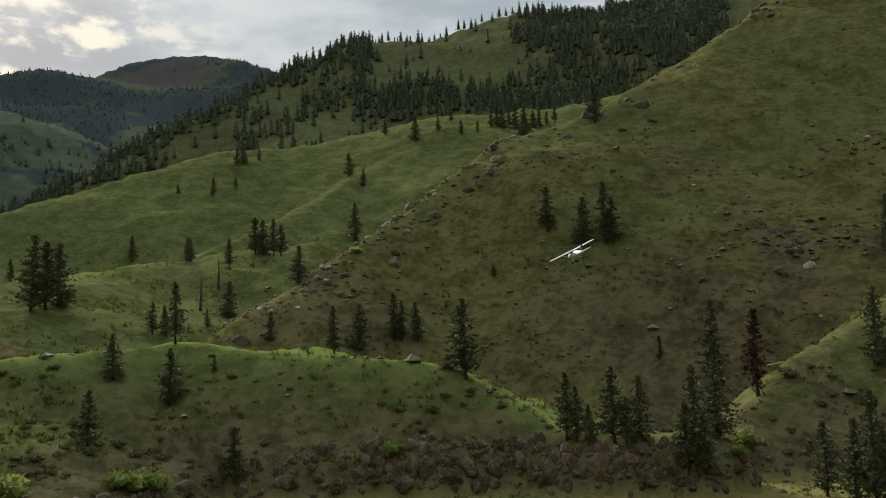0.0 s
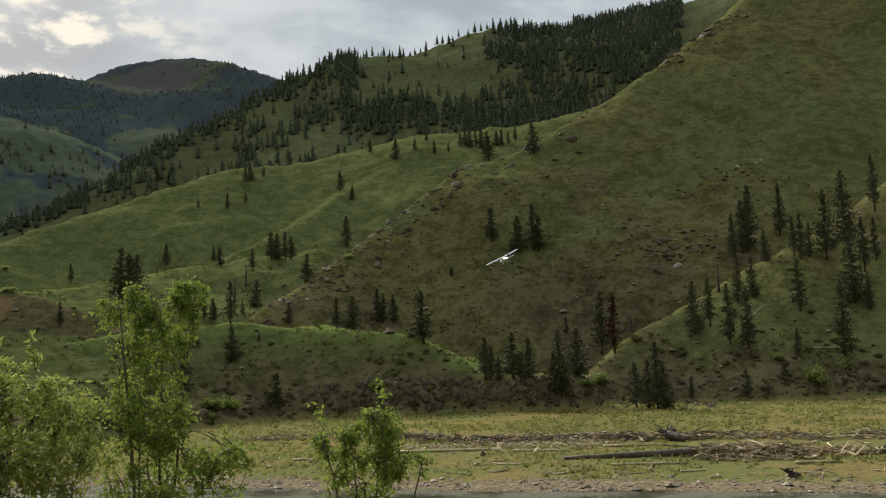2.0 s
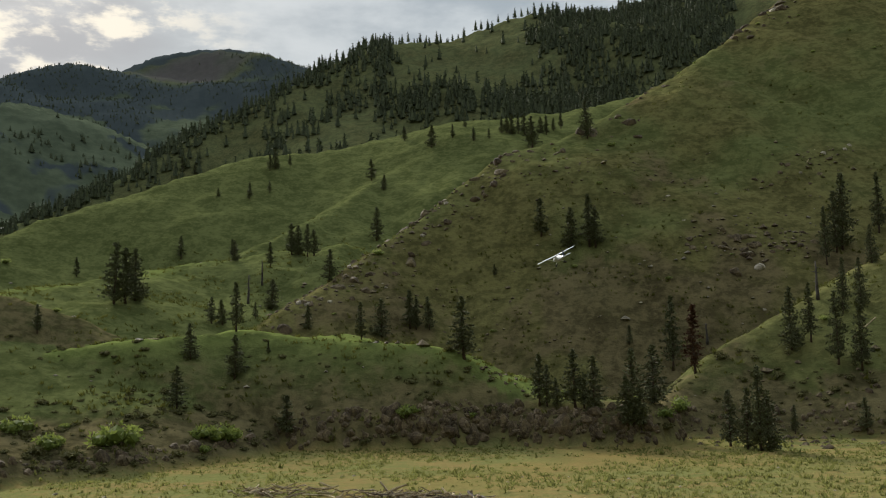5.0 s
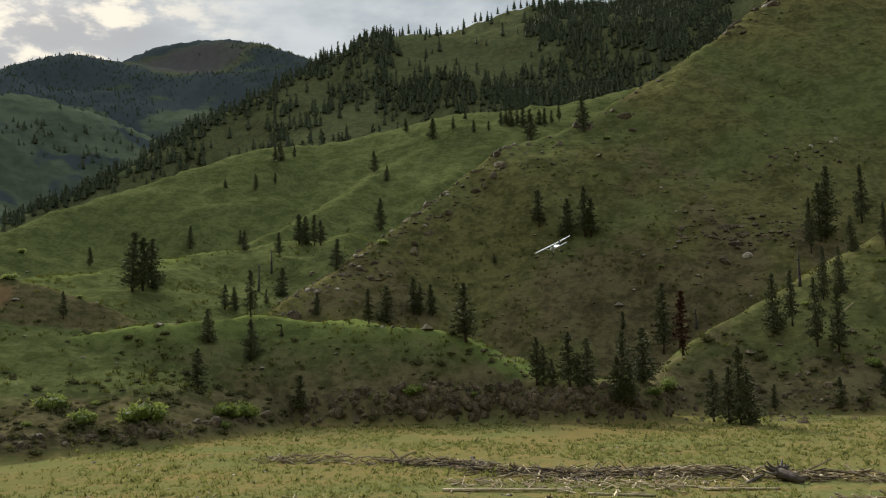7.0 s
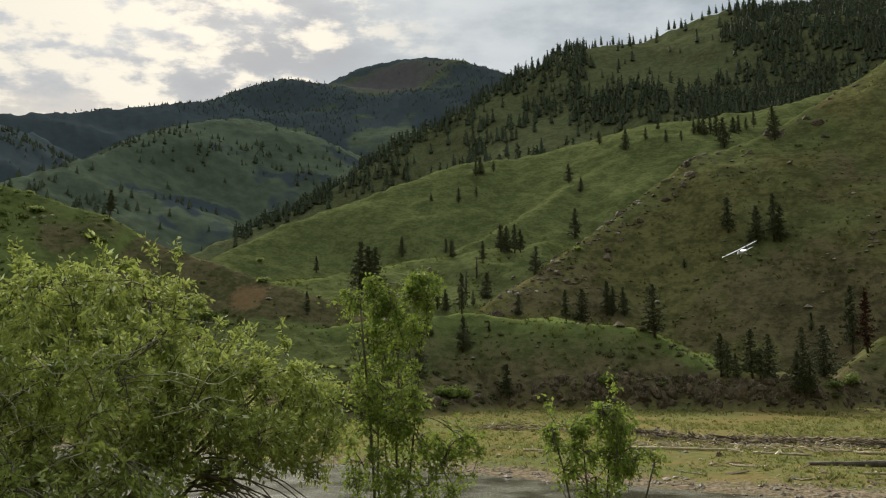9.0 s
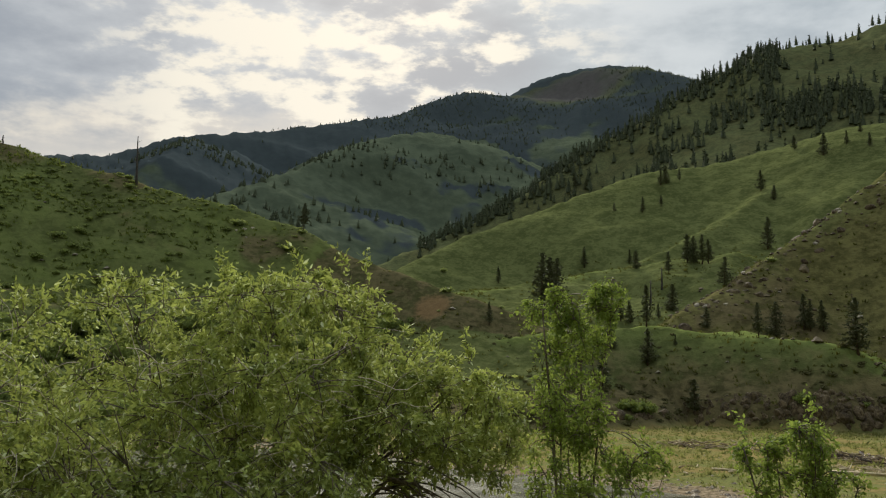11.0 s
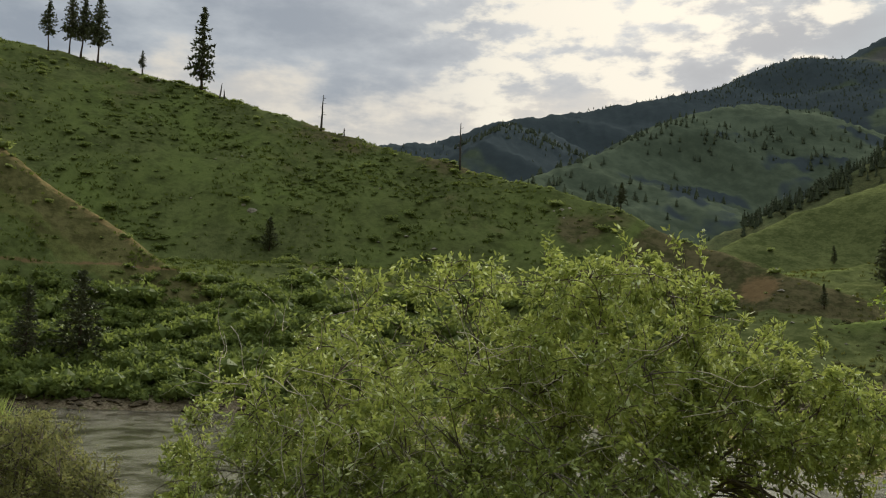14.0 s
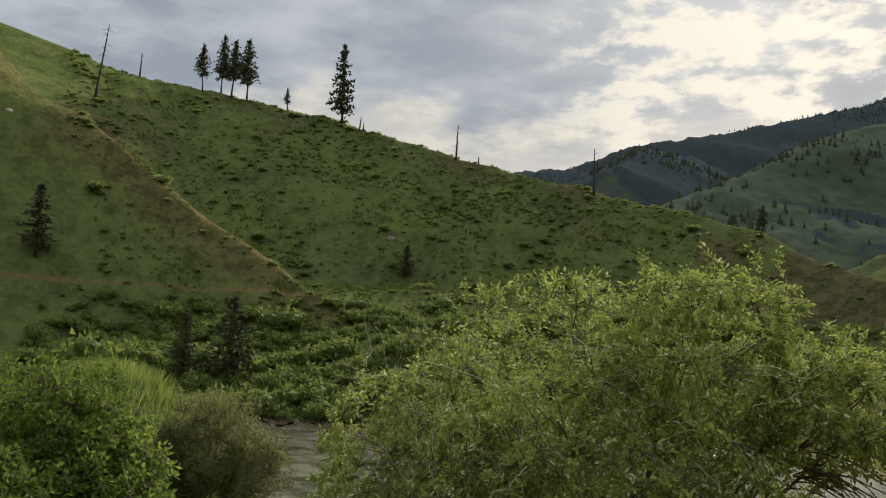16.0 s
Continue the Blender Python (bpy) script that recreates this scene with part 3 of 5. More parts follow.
def conifer_meshes(seed, wide, bare, mat=None, ragged=0.22, blades=6):
    """A pine ten metres high: trunk and crown meshes."""
    r = np.random.RandomState(seed)
    zs = np.linspace(0, 9.8, 9)
    lean = np.cumsum(r.normal(0, 0.05, (9, 2)), 0)
    line = np.column_stack([lean, zs])
    pieces = [tube(line, np.interp(zs, [0, 1, 9.8], [0.24, 0.17, 0.02]), 8)]
    centres, ways, sizes = [], [], []
    levels = 40
    for i in range(levels):
        f = i / (levels - 1)
        z = 10 * (bare + (0.985 - bare) * f)
        shape = (1 - f) ** 0.75 * (0.55 + 0.45 * min(1, f / 0.18)) + 0.03
        reach0 = wide * shape * (1 + ragged * r.normal())
        for b in range(r.randint(4, 7)):
            if r.rand() < 0.16:
                continue
            a = r.uniform(0, 2 * np.pi)
            reach = max(0.15, reach0 * r.uniform(0.55, 1.15))
            base = np.array([np.interp(z, zs, line[:, 0]), np.interp(z, zs, line[:, 1]), z])
            tip = base + np.array([math.cos(a) * reach, math.sin(a) * reach, reach * r.uniform(-0.35, 0.25)])
            if reach > 0.6:
                pieces.append(tube([base, (base + tip) / 2 + [0, 0, 0.04], tip], [0.035, 0.025, 0.008], 3, False))
            for s in np.linspace(0.2, 1.0, max(2, int(reach / 0.34))):
                centres.append(base + (tip - base) * s + r.normal(0, 0.10, 3))
                ways.append((tip - base) / reach * 0.8 + [0, 0, 0.25])
                sizes.append(0.30 + 0.14 * r.rand())
    tris = sprays(np.array(centres), np.array(ways), np.array(sizes), blades, 0.75, r)
    return mesh_from("trunk", *join(pieces), bark_mat), tri_mesh("crown", tris, mat or needle_mat)


PINES = [conifer_meshes(s, w, b) for s, w, b in ((1, 2.35, 0.08), (2, 2.0, 0.13), (3, 2.6, 0.05), (4, 1.8, 0.17), (5, 2.2, 0.10))]
OPEN_PINES = [conifer_meshes(s, w, b, None, 0.32, 6) for s, w, b in ((7, 2.5, 0.28), (8, 2.2, 0.33))]
RED_PINE = conifer_meshes(9, 1.4, 0.12, red_needles, 0.5)


def plant(meshes, x, y, height, label, group, turn=0.0, fat=1.0, name="pine_tree"):
    tree = thing(name, label, "tree", group)
    part("trunk", meshes[0], tree, "reddish brown bark")
    part("crown", meshes[1], tree)
    s = height / 10
    tree.matrix_basis = pose(x, y, stand(x, y), 0, 0, turn) @ Matrix.Diagonal((s * fat, s * fat, s, 1))
    return tree


VALLEY_PINES = [(-23.7, 285.5, 9.6), (-39.3, 238.4, 7.4), (-37.8, 238.2, 7), (-35.5, 237.1, 7.6), (-34, 237.3, 6.2), (-27.7, 216.6, 6.9), (-66, 289.9, 4.8), (-52.5, 237.6, 4.8), 
    (-80.1, 287, 6.8), (-105.2, 275, 5.5), (-63.8, 192.8, 11.4), (-62.2, 194.4, 10.2), (-61.1, 196.8, 9.7), (-42.7, 230.1, 5.8), (-29.9, 340.8, 7.7), (-24.6, 326.4, 5.3), 
    (-69.3, 326.5, 5.8), (-79, 324.1, 2.9), (-63.4, 330.8, 4.2), (-153.5, 530.6, 9), (-146.7, 530.7, 7.6), (-66.6, 346.8, 5.8), (-64.6, 347.6, 6.7), (-60.7, 354.1, 5)]
RIDGE_PINES = [(-20.1, 376.4, 5.7), (-9.1, 359.9, 8.6), (-1.3, 361.7, 5.3), (3.8, 381.7, 3.4), (6.5, 357.6, 5.4), (12.2, 359.8, 4.1), (17.7, 372.3, 6.1), (19.5, 371.7, 7.1), 
    (21.5, 370.8, 8), (24.2, 375.5, 7.6), (26.6, 376.4, 8.1), (27.5, 351.9, 11.8), (35.2, 377.2, 7.7), (33.5, 381.2, 6.8), (42.1, 386.4, 6.4), (38.8, 383.9, 5.4)]
SLOPE_PINES = [(32.9, 254.2, 10), (17.2, 221.3, 8.3), (23, 217.7, 8.7), (26.7, 216.7, 11.1), (27.9, 216.1, 8.4), (6.9, 217.2, 2.4), (-16.1, 169.2, 5.9), (-15.5, 197.8, 7.1), 
    (-10.3, 202.6, 7.5), (-9.1, 202.7, 6.3), (-6.6, 203.8, 6.5), (-0.3, 161.5, 9.2), (-29.2, 198.2, 4.5), (-35.9, 170.7, 7.8), (-47, 197.3, 5), (-45.2, 198.3, 4.8), 
    (-40.2, 203.9, 3.3), (-38.6, 211.7, 6.1)]
FOOT_PINES = [(9.7, 153.1, 7), (10.7, 152.5, 5.7), (11.9, 151.9, 4), (14.3, 150.7, 7.9), (16.5, 149.5, 6.9), (15.3, 150.1, 4.8), (21, 145.8, 10), (20.1, 145.9, 6.4), 
    (21.9, 145.6, 5.8), (24.7, 150.9, 7.7), (36.7, 191, 13.1), (32.4, 143.5, 7.1), (33.3, 139.7, 7.5), (34.4, 137.9, 10.1), (35.5, 138.2, 7.1), (43.7, 152.5, 3.9), 
    (52.1, 149.9, 4.3), (59.2, 151.7, 2.5), (30.3, 196.7, 3.7)]
UPPER_PINES = [(48.9, 165.9, 9.4), (52, 166.6, 9), (53.5, 160.8, 10.7), (59.1, 171.5, 9), (56.2, 159.4, 10.4), (62.5, 172.4, 7.7), (69.7, 202.7, 11.4), (73.3, 206.5, 12.2), 
    (74.9, 207.5, 15.3), (83.8, 210.8, 12.4), (69.1, 182.2, 6.5), (74.5, 181.1, 7.8), (75.2, 179.3, 9.4), (77.2, 180, 7), (79.7, 178.5, 14), (85.9, 182.4, 14.5), 
    (96, 189.6, 12.4), (68.3, 165.4, 9.5), (63.7, 156.5, 4.4), (69.9, 152.7, 13.9), (78.8, 166.2, 12.9), (84, 171.7, 10.6), (87.8, 174.7, 8.5), (80.7, 164.2, 6.8)]
TERRACE_PINES = [(-34, 161.5, 6.5), (-41, 163.4, 5.4), (-66.3, 168.3, 4.7), (-24.7, 152.8, 5.5), (-39.6, 152.4, 5.8), (-29.8, 165.3, 2.1)]
CREST_PINES = [(-115, 176, 7.0), (-230.5, 136, 24.2), (-266.1, 106.2, 15.2), (-264, 111.5, 18.9), (-261.1, 113.6, 18.2), (-256.7, 116.9, 19.6), (-247, 125.9, 7.4)]
BANK_PINES = [(-168, 39, 12.7), (-164.2, 115.6, 7.5), (-132.3, 52.7, 11.4), (-129, 59.2, 13.1)]
count = 0
for rows_, label, group, kinds in (
        (VALLEY_PINES, "dark green pine standing on the open grassy valley slope", "pines of the side valley", PINES),
        (RIDGE_PINES, "small dark pine on the grassy ridge line", "pines along the ridge", PINES),
        (SLOPE_PINES, "dark green pine on the brownish rocky hillside", "pines on the rocky hillside", PINES),
        (FOOT_PINES, "tall slender dark pine at the foot of the slope", "pines at the foot of the slope", PINES),
        (UPPER_PINES, "tall dark pine high on the steep grassy slope", "pines high on the slope", PINES),
        (TERRACE_PINES, "small dark pine on the grassy terrace face", "pines on the terrace", PINES),
        (CREST_PINES, "tall open-crowned pine against the sky on the hill crest", "pines on the hill crest", OPEN_PINES),
        (BANK_PINES, "dark bushy pine on the green slope above the river", "pines above the river", PINES)):
    for x, y, h in rows_:
        kind = kinds[count % len(kinds)]
        fat = 0.80 if kinds is OPEN_PINES else 0.76 if rows_ is UPPER_PINES or (rows_ is FOOT_PINES and h > 9) else 1.12
        if rows_ is CREST_PINES and h > 22:
            kind, fat = PINES[1], 0.80
        plant(kind, x, y, h, label, group, turn=count * 77.0, fat=fat * (0.85 + 0.36 * ((count * 37) % 10) / 10))
        count += 1
plant(RED_PINE, 34, 165, 10.3, "dead pine with rusty red needles at the foot of the slope", "", 20, name="dead_pine")


def snag(x, y, h, lean, seed, group="burnt snags"):
    """A dead standing trunk with broken branch stubs."""
    r = np.random.RandomState(seed)
    zs = np.linspace(0, h, 7)
    line = np.column_stack([zs * lean + r.normal(0, 0.03, 7), r.normal(0, 0.03, 7), zs])
    trunk = [tube(line, np.linspace(0.06 * h ** 0.5 + 0.16, 0.09, 7), 7)]
    stubs = []
    for i in range(min(26, int(h * 1.6))):
        z = h * r.uniform(0.35, 0.95)
        a, s = r.uniform(0, 2 * np.pi), r.uniform(0.25, 0.09 * h + 0.35)
        base = np.array([z * lean, 0, z])
        tip = base + [math.cos(a) * s, math.sin(a) * s, s * r.uniform(-0.3, 0.4)]
        stubs.append(tube([base, (base + tip) / 2 + [0, 0, 0.05], tip], [0.07, 0.05, 0.025], 4))
    tree = thing("dead_snag", "bare burnt tree trunk with broken branch stubs, standing on the hill", "dead tree", group)
    part("trunk", mesh_from("trunk", *join(trunk), snag_wood), tree)
    for v, q in stubs:
        part("branch", mesh_from("branch", v.tolist(), q, snag_wood), tree)
    tree.matrix_basis = pose(x, y, stand(x, y), 0, 0, 30)


for i, (x, y, h, lean) in enumerate([(-195, 152, 10.1, 0.02), (-157, 167, 12.2, -0.01), (-224, 138, 4.4, 0.12), (-223, 139, 3.0, -0.1), (-190, 156, 2.4, 0), (-280, 91, 7.7, 0.05),
                                     (-247, 126, 2.5, 0.05), (-255, 71, 21.6, 0.14), (-43, 223, 5.5, 0), (-44, 214, 6.0, 0.03), (43.7, 193.6, 3.9, -0.03), (57.2, 176.2, 6.4, 0)]):
    snag(x, y, h, lean, 40 + i)

# ---- what nobody could count: far woods, scrub, tussocks, stones ----


def stuff(name, tris, mat, label, category):
    return tagged(new(name, tri_mesh(name, tris, mat)), label, category, kind="stuff")


def scatter(n, spread, keep, r):
    """Up to n places drawn by spread(k) -> x, y and thinned by keep(x, y, z, masks) -> chance."""
    x, y = spread(n)
    z, m = ground_z(x, y)
    ok = r.rand(len(x)) < keep(x, y, z, m)
    return x[ok], y[ok], z[ok]


def wedge(a0, a1, d0, d1, r):
    """Places evenly spread over a sector of the plan."""
    def draw(n):
        a, d = np.radians(r.uniform(a0, a1, n)), np.sqrt(r.uniform(d0 * d0, d1 * d1, n))
        return -np.sin(a) * d, np.cos(a) * d
    return draw


def copies(base, x, y, z, size, r, high=1.0):
    """The triangles `base` turned, sized and set down at every place."""
    n = len(x)
    a, s = r.uniform(0, 2 * np.pi, n), np.broadcast_to(size, n)
    ca, sa = (np.cos(a) * s)[:, None, None], (np.sin(a) * s)[:, None, None]
    px, py, pz = base[None, :, :, 0], base[None, :, :, 1], base[None, :, :, 2]
    return np.stack([px * ca - py * sa + x[:, None, None], px * sa + py * ca + y[:, None, None],
                     pz * (s * high)[:, None, None] + z[:, None, None]], -1).reshape(-1, 3, 3)


def mixed(bases, x, y, z, size, r, high=1.0):
    pick = r.randint(0, len(bases), len(x))
    high = np.broadcast_to(high, len(x))
    return np.concatenate([copies(b, x[pick == i], y[pick == i], z[pick == i], size[pick == i], r, high[pick == i]) for i, b in enumerate(bases)])


def far_conifer(seed, tiers=13, per=5):
    """A small ragged conifer of unit height."""
    r = np.random.RandomState(seed)
    c, w = [], []
    for i in range(tiers):
        f = i / (tiers - 1)
        reach = 0.31 * (1 - f) ** 0.8 * (1 + 0.3 * r.normal()) + 0.008
        for a in r.uniform(0, 2 * np.pi, per if f < 0.8 else 2):
            c.append((math.cos(a) * reach * 0.45, math.sin(a) * reach * 0.45, 0.08 + 0.86 * f))
            w.append((math.cos(a), math.sin(a), -0.05 + 0.9 * f * f))
    tris = sprays(np.array(c), np.array(w), 0.12, 1, 0.25, r)
    trunk = np.array([[(-0.012, 0, 0), (0.012, 0, 0), (0, 0, 0.5)], [(0, -0.012, 0), (0, 0.012, 0), (0, 0, 0.5)]])
    body = [[(math.cos(a) * 0.16, math.sin(a) * 0.16, 0.12), (math.cos(a + 1.05) * 0.16, math.sin(a + 1.05) * 0.16, 0.12), (0, 0, 0.96)] for a in np.arange(6) * 1.047]
    return np.concatenate([tris, trunk, np.array(body)])


def ball_tris():
    """The twenty faces of a ball of radius one."""
    bm = bmesh.new()
    bmesh.ops.create_icosphere(bm, subdivisions=1, radius=1.0)
    tris = np.array([[v.co[:] for v in f.verts] for f in bm.faces])
    bm.free()
    return tris


BALL = ball_tris()


def dome_clump(seed, blobs, leaves, flat=0.75, blade=0.13):
    """A leafy bush one metre across its half: several rounded masses of small leaves round shaded hearts."""
    r = np.random.RandomState(seed)
    out = []
    for i in range(blobs):
        a, d = r.uniform(0, 2 * np.pi), (0.0 if i == 0 else r.uniform(0.35, 0.68))
        size = r.uniform(0.40, 0.58) if i else 0.62
        c = np.array([math.cos(a) * d, math.sin(a) * d, size * flat * r.uniform(0.55, 1.0)])
        heart = BALL * size * 0.62 * [1, 1, flat] * (1 + 0.16 * np.sin(BALL.sum(2, keepdims=True) * 3.7 + seed + i)) + c
        w = r.normal(0, 1, (leaves, 3))
        w[:, 2] = w[:, 2] * 0.8 + 0.35
        w /= np.linalg.norm(w, axis=1)[:, None]
        p = c + w * size * r.uniform(0.72, 1.0, (leaves, 1)) * [1, 1, flat]
        out += [heart, sprays(p, w + [0, 0, 0.3], blade, 1, 0.9, r, 0.0, 0.45)]
    return np.concatenate(out)


r_ = np.random.RandomState(21)
FARS = [far_conifer(s, 10, 4) for s in (1, 2, 3, 4)]
TINY = [far_conifer(s, 7, 3) * [1.5, 1.5, 1.0] for s in (5, 6, 7)]
is_ = {name: i for i, name in enumerate(RIDGES)}


def dense_forest(x, y, z, m):
    """Thick to the east and in a belt under the open meadow of the top, thinner down the western shoulder."""
    a, e = np.degrees(np.arctan2(-x, y)), np.degrees(np.arctan2(z - 11, np.hypot(x, y)))
    patch_ = np.clip((fbm(x, y, 30.0, 3) + 0.13) * 5.0, 0.03, 1)
    wander = 2.6 * fbm(x, y, 45.0, 3)
    open_ = (a > -4.6 + wander) & (a < 3.2 + wander) & (e > 15.7 + 0.5 * wander)
    belt = (a > -5) & (a < 4.5) & (e > 13.6 + 0.4 * wander) & ~open_
    ridge_ = (a >= 2.5) & (from_line(x, y, RIDGES["forest"][0])[0] < 16)
    chance = np.where(a < -4.6 + wander, 0.95, np.where(belt, 0.85, np.where(ridge_, 0.5, 0.36 * patch_)))
    chance = np.where((a < -4.6 + wander) | belt, chance * np.clip(patch_ + 0.30, 0, 1), chance)
    return (m["which"] == is_["forest"]) * np.where(open_, 0.012, chance)


x, y, z = scatter(15000, wedge(-17, 26, 470, 760, r_), dense_forest, r_)
stuff("forested_ridge_trees", mixed(FARS, x, y, z - 0.3, r_.uniform(4.5, 11, len(x)), r_), far_needle, "dense dark conifer forest covering the ridge behind the valley", "forest")
crest_pts = np.concatenate([np.column_stack([np.interp(np.linspace(0, 1, 14), [0, 1], [a[0], b[0]]), np.interp(np.linspace(0, 1, 14), [0, 1], [a[1], b[1]])])
                            for a, b in zip(RIDGES["forest"][0], RIDGES["forest"][0][1:])])
crest_pts = crest_pts[r_.rand(len(crest_pts)) < 0.6] + r_.normal(0, 3.5, (1, 2))
cz = ground_z(crest_pts[:, 0], crest_pts[:, 1])[0]
stuff("skyline_trees", mixed(FARS, crest_pts[:, 0], crest_pts[:, 1], cz - 0.4, r_.uniform(4, 9, len(cz)), r_), far_needle, "row of small dark conifers along the skyline of the ridge", "forest")


def far_forest(x, y, z, m):
    clump = 0.36 + (z - 330) / 260.0 + 1.3 * fbm(x, y, 190.0, 4)
    clump = clump - 2.0 * np.exp(-(((x + 520) / 90.0) ** 2 + ((y - 1760) / 90.0) ** 2)) - 2.0 * np.exp(-(((x + 330) / 70.0) ** 2 + ((y - 1930) / 110.0) ** 2))
    return np.isin(m["which"], [is_["far"], is_["lobe"], is_["far_west"]]) * np.clip((clump - 0.42) * 2.5, 0.02, 0.9)


x, y, z = scatter(14000, wedge(2, 55, 650, 1900, r_), far_forest, r_)
stuff("far_mountain_trees", mixed(TINY, x, y, z - 0.5, r_.uniform(3.2, 6, len(x)), r_), far_needle, "scattered dark conifers on the far mountain slopes", "forest")

x, y, z = scatter(6000, wedge(8, 52, 430, 1250, r_), lambda x, y, z, m: np.isin(m["which"], [is_["far"], is_["lobe"], is_["far_west"]]) * np.clip(0.04 + 3.0 * fbm(x, y, 90.0, 3), 0.015, 0.7), r_)
stuff("valley_trees", mixed(TINY, x, y, z - 0.5, r_.uniform(4, 9, len(x)), r_), far_needle, "scattered dark conifers on the lower slopes of the far valley", "forest")

BUSHES = [dome_clump(s, 3, 40, 0.75, 0.20) for s in (1, 2, 3)]
WEEDS = [dome_clump(s, 2, 26, 0.7, 0.24) for s in (8, 9, 10)]
THICKET = [dome_clump(s, 5, 50, 0.85, 0.155) for s in (4, 5, 6, 7)]


def hill_scrub(x, y, z, m):
    w = m["which"]
    lump = np.clip(fbm(x, y, 16.0, 2) + 0.5, 0, 1)
    left = ((w == is_["left"]) | (w == is_["spur"])) * 0.85 * lump
    other = ((w == is_["big"]) | (w == is_["right"]) | (w == is_["terrace"])) * 0.13 * lump + (w == is_["valley"]) * 0.02
    return (m["far"] > 2) * (z > 2.0) * (left + other)


x, y, z = scatter(3400, wedge(-24, 74, 120, 320, r_), hill_scrub, r_)
stuff("hillside_scrub", mixed(BUSHES, x, y, z - 0.1, r_.gamma(4.0, 0.16, len(x)) + 0.15, r_, 0.8), scrub_mat, "low olive-green scrub dotted over the grassy hillsides", "scrub")


x, y, z = scatter(1900, wedge(33, 76, 130, 320, r_), lambda x, y, z, m: ((m["which"] == is_["left"]) | (m["which"] == is_["spur"])) * (z > 18) * np.clip(0.16 + 2.6 * fbm(x, y, 20.0, 3), 0.04, 1), r_)
stuff("hill_shrubs", mixed(BUSHES, x, y, z - 0.15, r_.gamma(2.5, 0.40, len(x)) + 0.35, r_, 0.70), scrub_mat, "dark green low shrubs dotted over the hill above the river", "scrub")


x, y, z = scatter(11000, wedge(33, 76, 125, 300, r_), lambda x, y, z, m: ((m["which"] == is_["left"]) | (m["which"] == is_["spur"])) * (z > 16) * np.clip(0.25 + 1.8 * fbm(x + 60, y, 14.0, 2), 0.05, 1), r_)
stuff("hill_weeds", mixed(WEEDS, x, y, z - 0.15, r_.gamma(2.5, 0.24, len(x)) + 0.22, r_, 0.7), hill_weed, "fresh green leafy weeds dotted over the hill above the river", "scrub")


def river_brush(x, y, z, m):
    return (m["far"] > 3) * (z > 1.2) * (((x < -80) & (z < 19)) * 0.95 + ((x > -80) & (z < 7.5) & (z > 1.5) & (y > 115)) * 0.07)


x, y, z = scatter(5200, wedge(-26, 76, 105, 215, r_), river_brush, r_)
stuff("riverside_brush", mixed(THICKET, x, y, z - 0.2, r_.gamma(4.0, 0.36, len(x)) + 0.3, r_, 0.95), brush_mat, "thick green brush along the foot of the slopes by the river", "brush")


x, y, z = scatter(2100, wedge(44, 77, 100, 200, r_), lambda x, y, z, m: (m["far"] > 2) * (z < 17) * (x < -82) * np.clip(1.1 - (z - 8) / 14.0, 0.2, 1), r_)
stuff("bank_thicket", mixed(THICKET, x, y, z - 0.2, r_.gamma(2.2, 0.62, len(x)) + 0.4, r_, 0.95), brush_mat, "thick fresh green thicket on the lower slope down to the river", "brush")


def foot_brush(x, y, z, m):
    return (m["far"] > 6) * (y > 118) * (z > 1.4) * np.where(z < 7, np.where(x > -10, 0.3, 0.75), np.clip(0.30 - (z - 7.0) / 40.0, 0.02, 1)) * np.clip(0.8 + 2.0 * fbm(x, y, 9.0, 2), 0.1, 1)


x, y, z = scatter(6500, wedge(-28, 26, 122, 182, r_), foot_brush, r_)
stuff("dark_foot_brush", mixed(BUSHES, x, y, z - 0.2, r_.gamma(4.0, 0.12, len(x)) + 0.12, r_, 0.9), dark_brush, "dark brown-green brush along the foot of the terrace", "brush")


def tuft_base(seed, blades, lean, broad=0.32):
    r = np.random.RandomState(seed)
    c = np.column_stack([r.normal(0, 0.35, (blades, 2)), np.full(blades, 0.1)])
    w = np.column_stack([c[:, :2] * lean, np.ones(blades)])
    return sprays(c, w, 0.8, 1, 0.25, r, 0.0, broad)


TUFTS = [tuft_base(s, 6, 0.9) for s in (1, 2, 3)]


def tussocks(x, y, z, m):
    return (m["far"] > 8) * (z > 2.2) * (x > -95) * np.clip(0.3 + 2.0 * fbm(x, y, 8.0, 3), 0.05, 1) * np.clip(1.3 - z / 50.0, 0.15, 1)


x, y, z = scatter(24000, wedge(-24, 34, 130, 300, r_), tussocks, r_)
stuff("hillside_tussocks", mixed(TUFTS, x, y, z, r_.uniform(0.25, 0.75, len(x)), r_), tussock_mat, "dry grass tussocks over the hillside", "grass")
x, y, z = scatter(16000, wedge(34, 74, 120, 290, r_), lambda x, y, z, m: (m["far"] > 3) * (z > 2) * np.clip(0.35 + 2.0 * fbm(x, y, 8.0, 3), 0.05, 1), r_)
stuff("green_hill_tussocks", mixed(TUFTS, x, y, z, r_.uniform(0.3, 0.85, len(x)), r_), green_tussock, "green grass tussocks and weeds over the hill above the river", "grass")


def bar_grass(x, y, z, m):
    return (m["far"] > 3.0) * (z < 2.2) * (y < 200) * np.clip(0.35 + 2.2 * fbm(x, y, 7.0, 3) + np.clip((m["far"] - 8) / 30, 0, 0.35), 0.03, 1)


x, y, z = scatter(46000, wedge(-30, 42, 62, 185, r_), bar_grass, r_)
stuff("river_bar_grass", mixed(TUFTS, x, y, z - 0.02, r_.gamma(3.0, 0.062, len(x)) + 0.07, r_), field_mat, "thin yellow-green grass growing on the river bar", "grass")

# ---- rocks ----


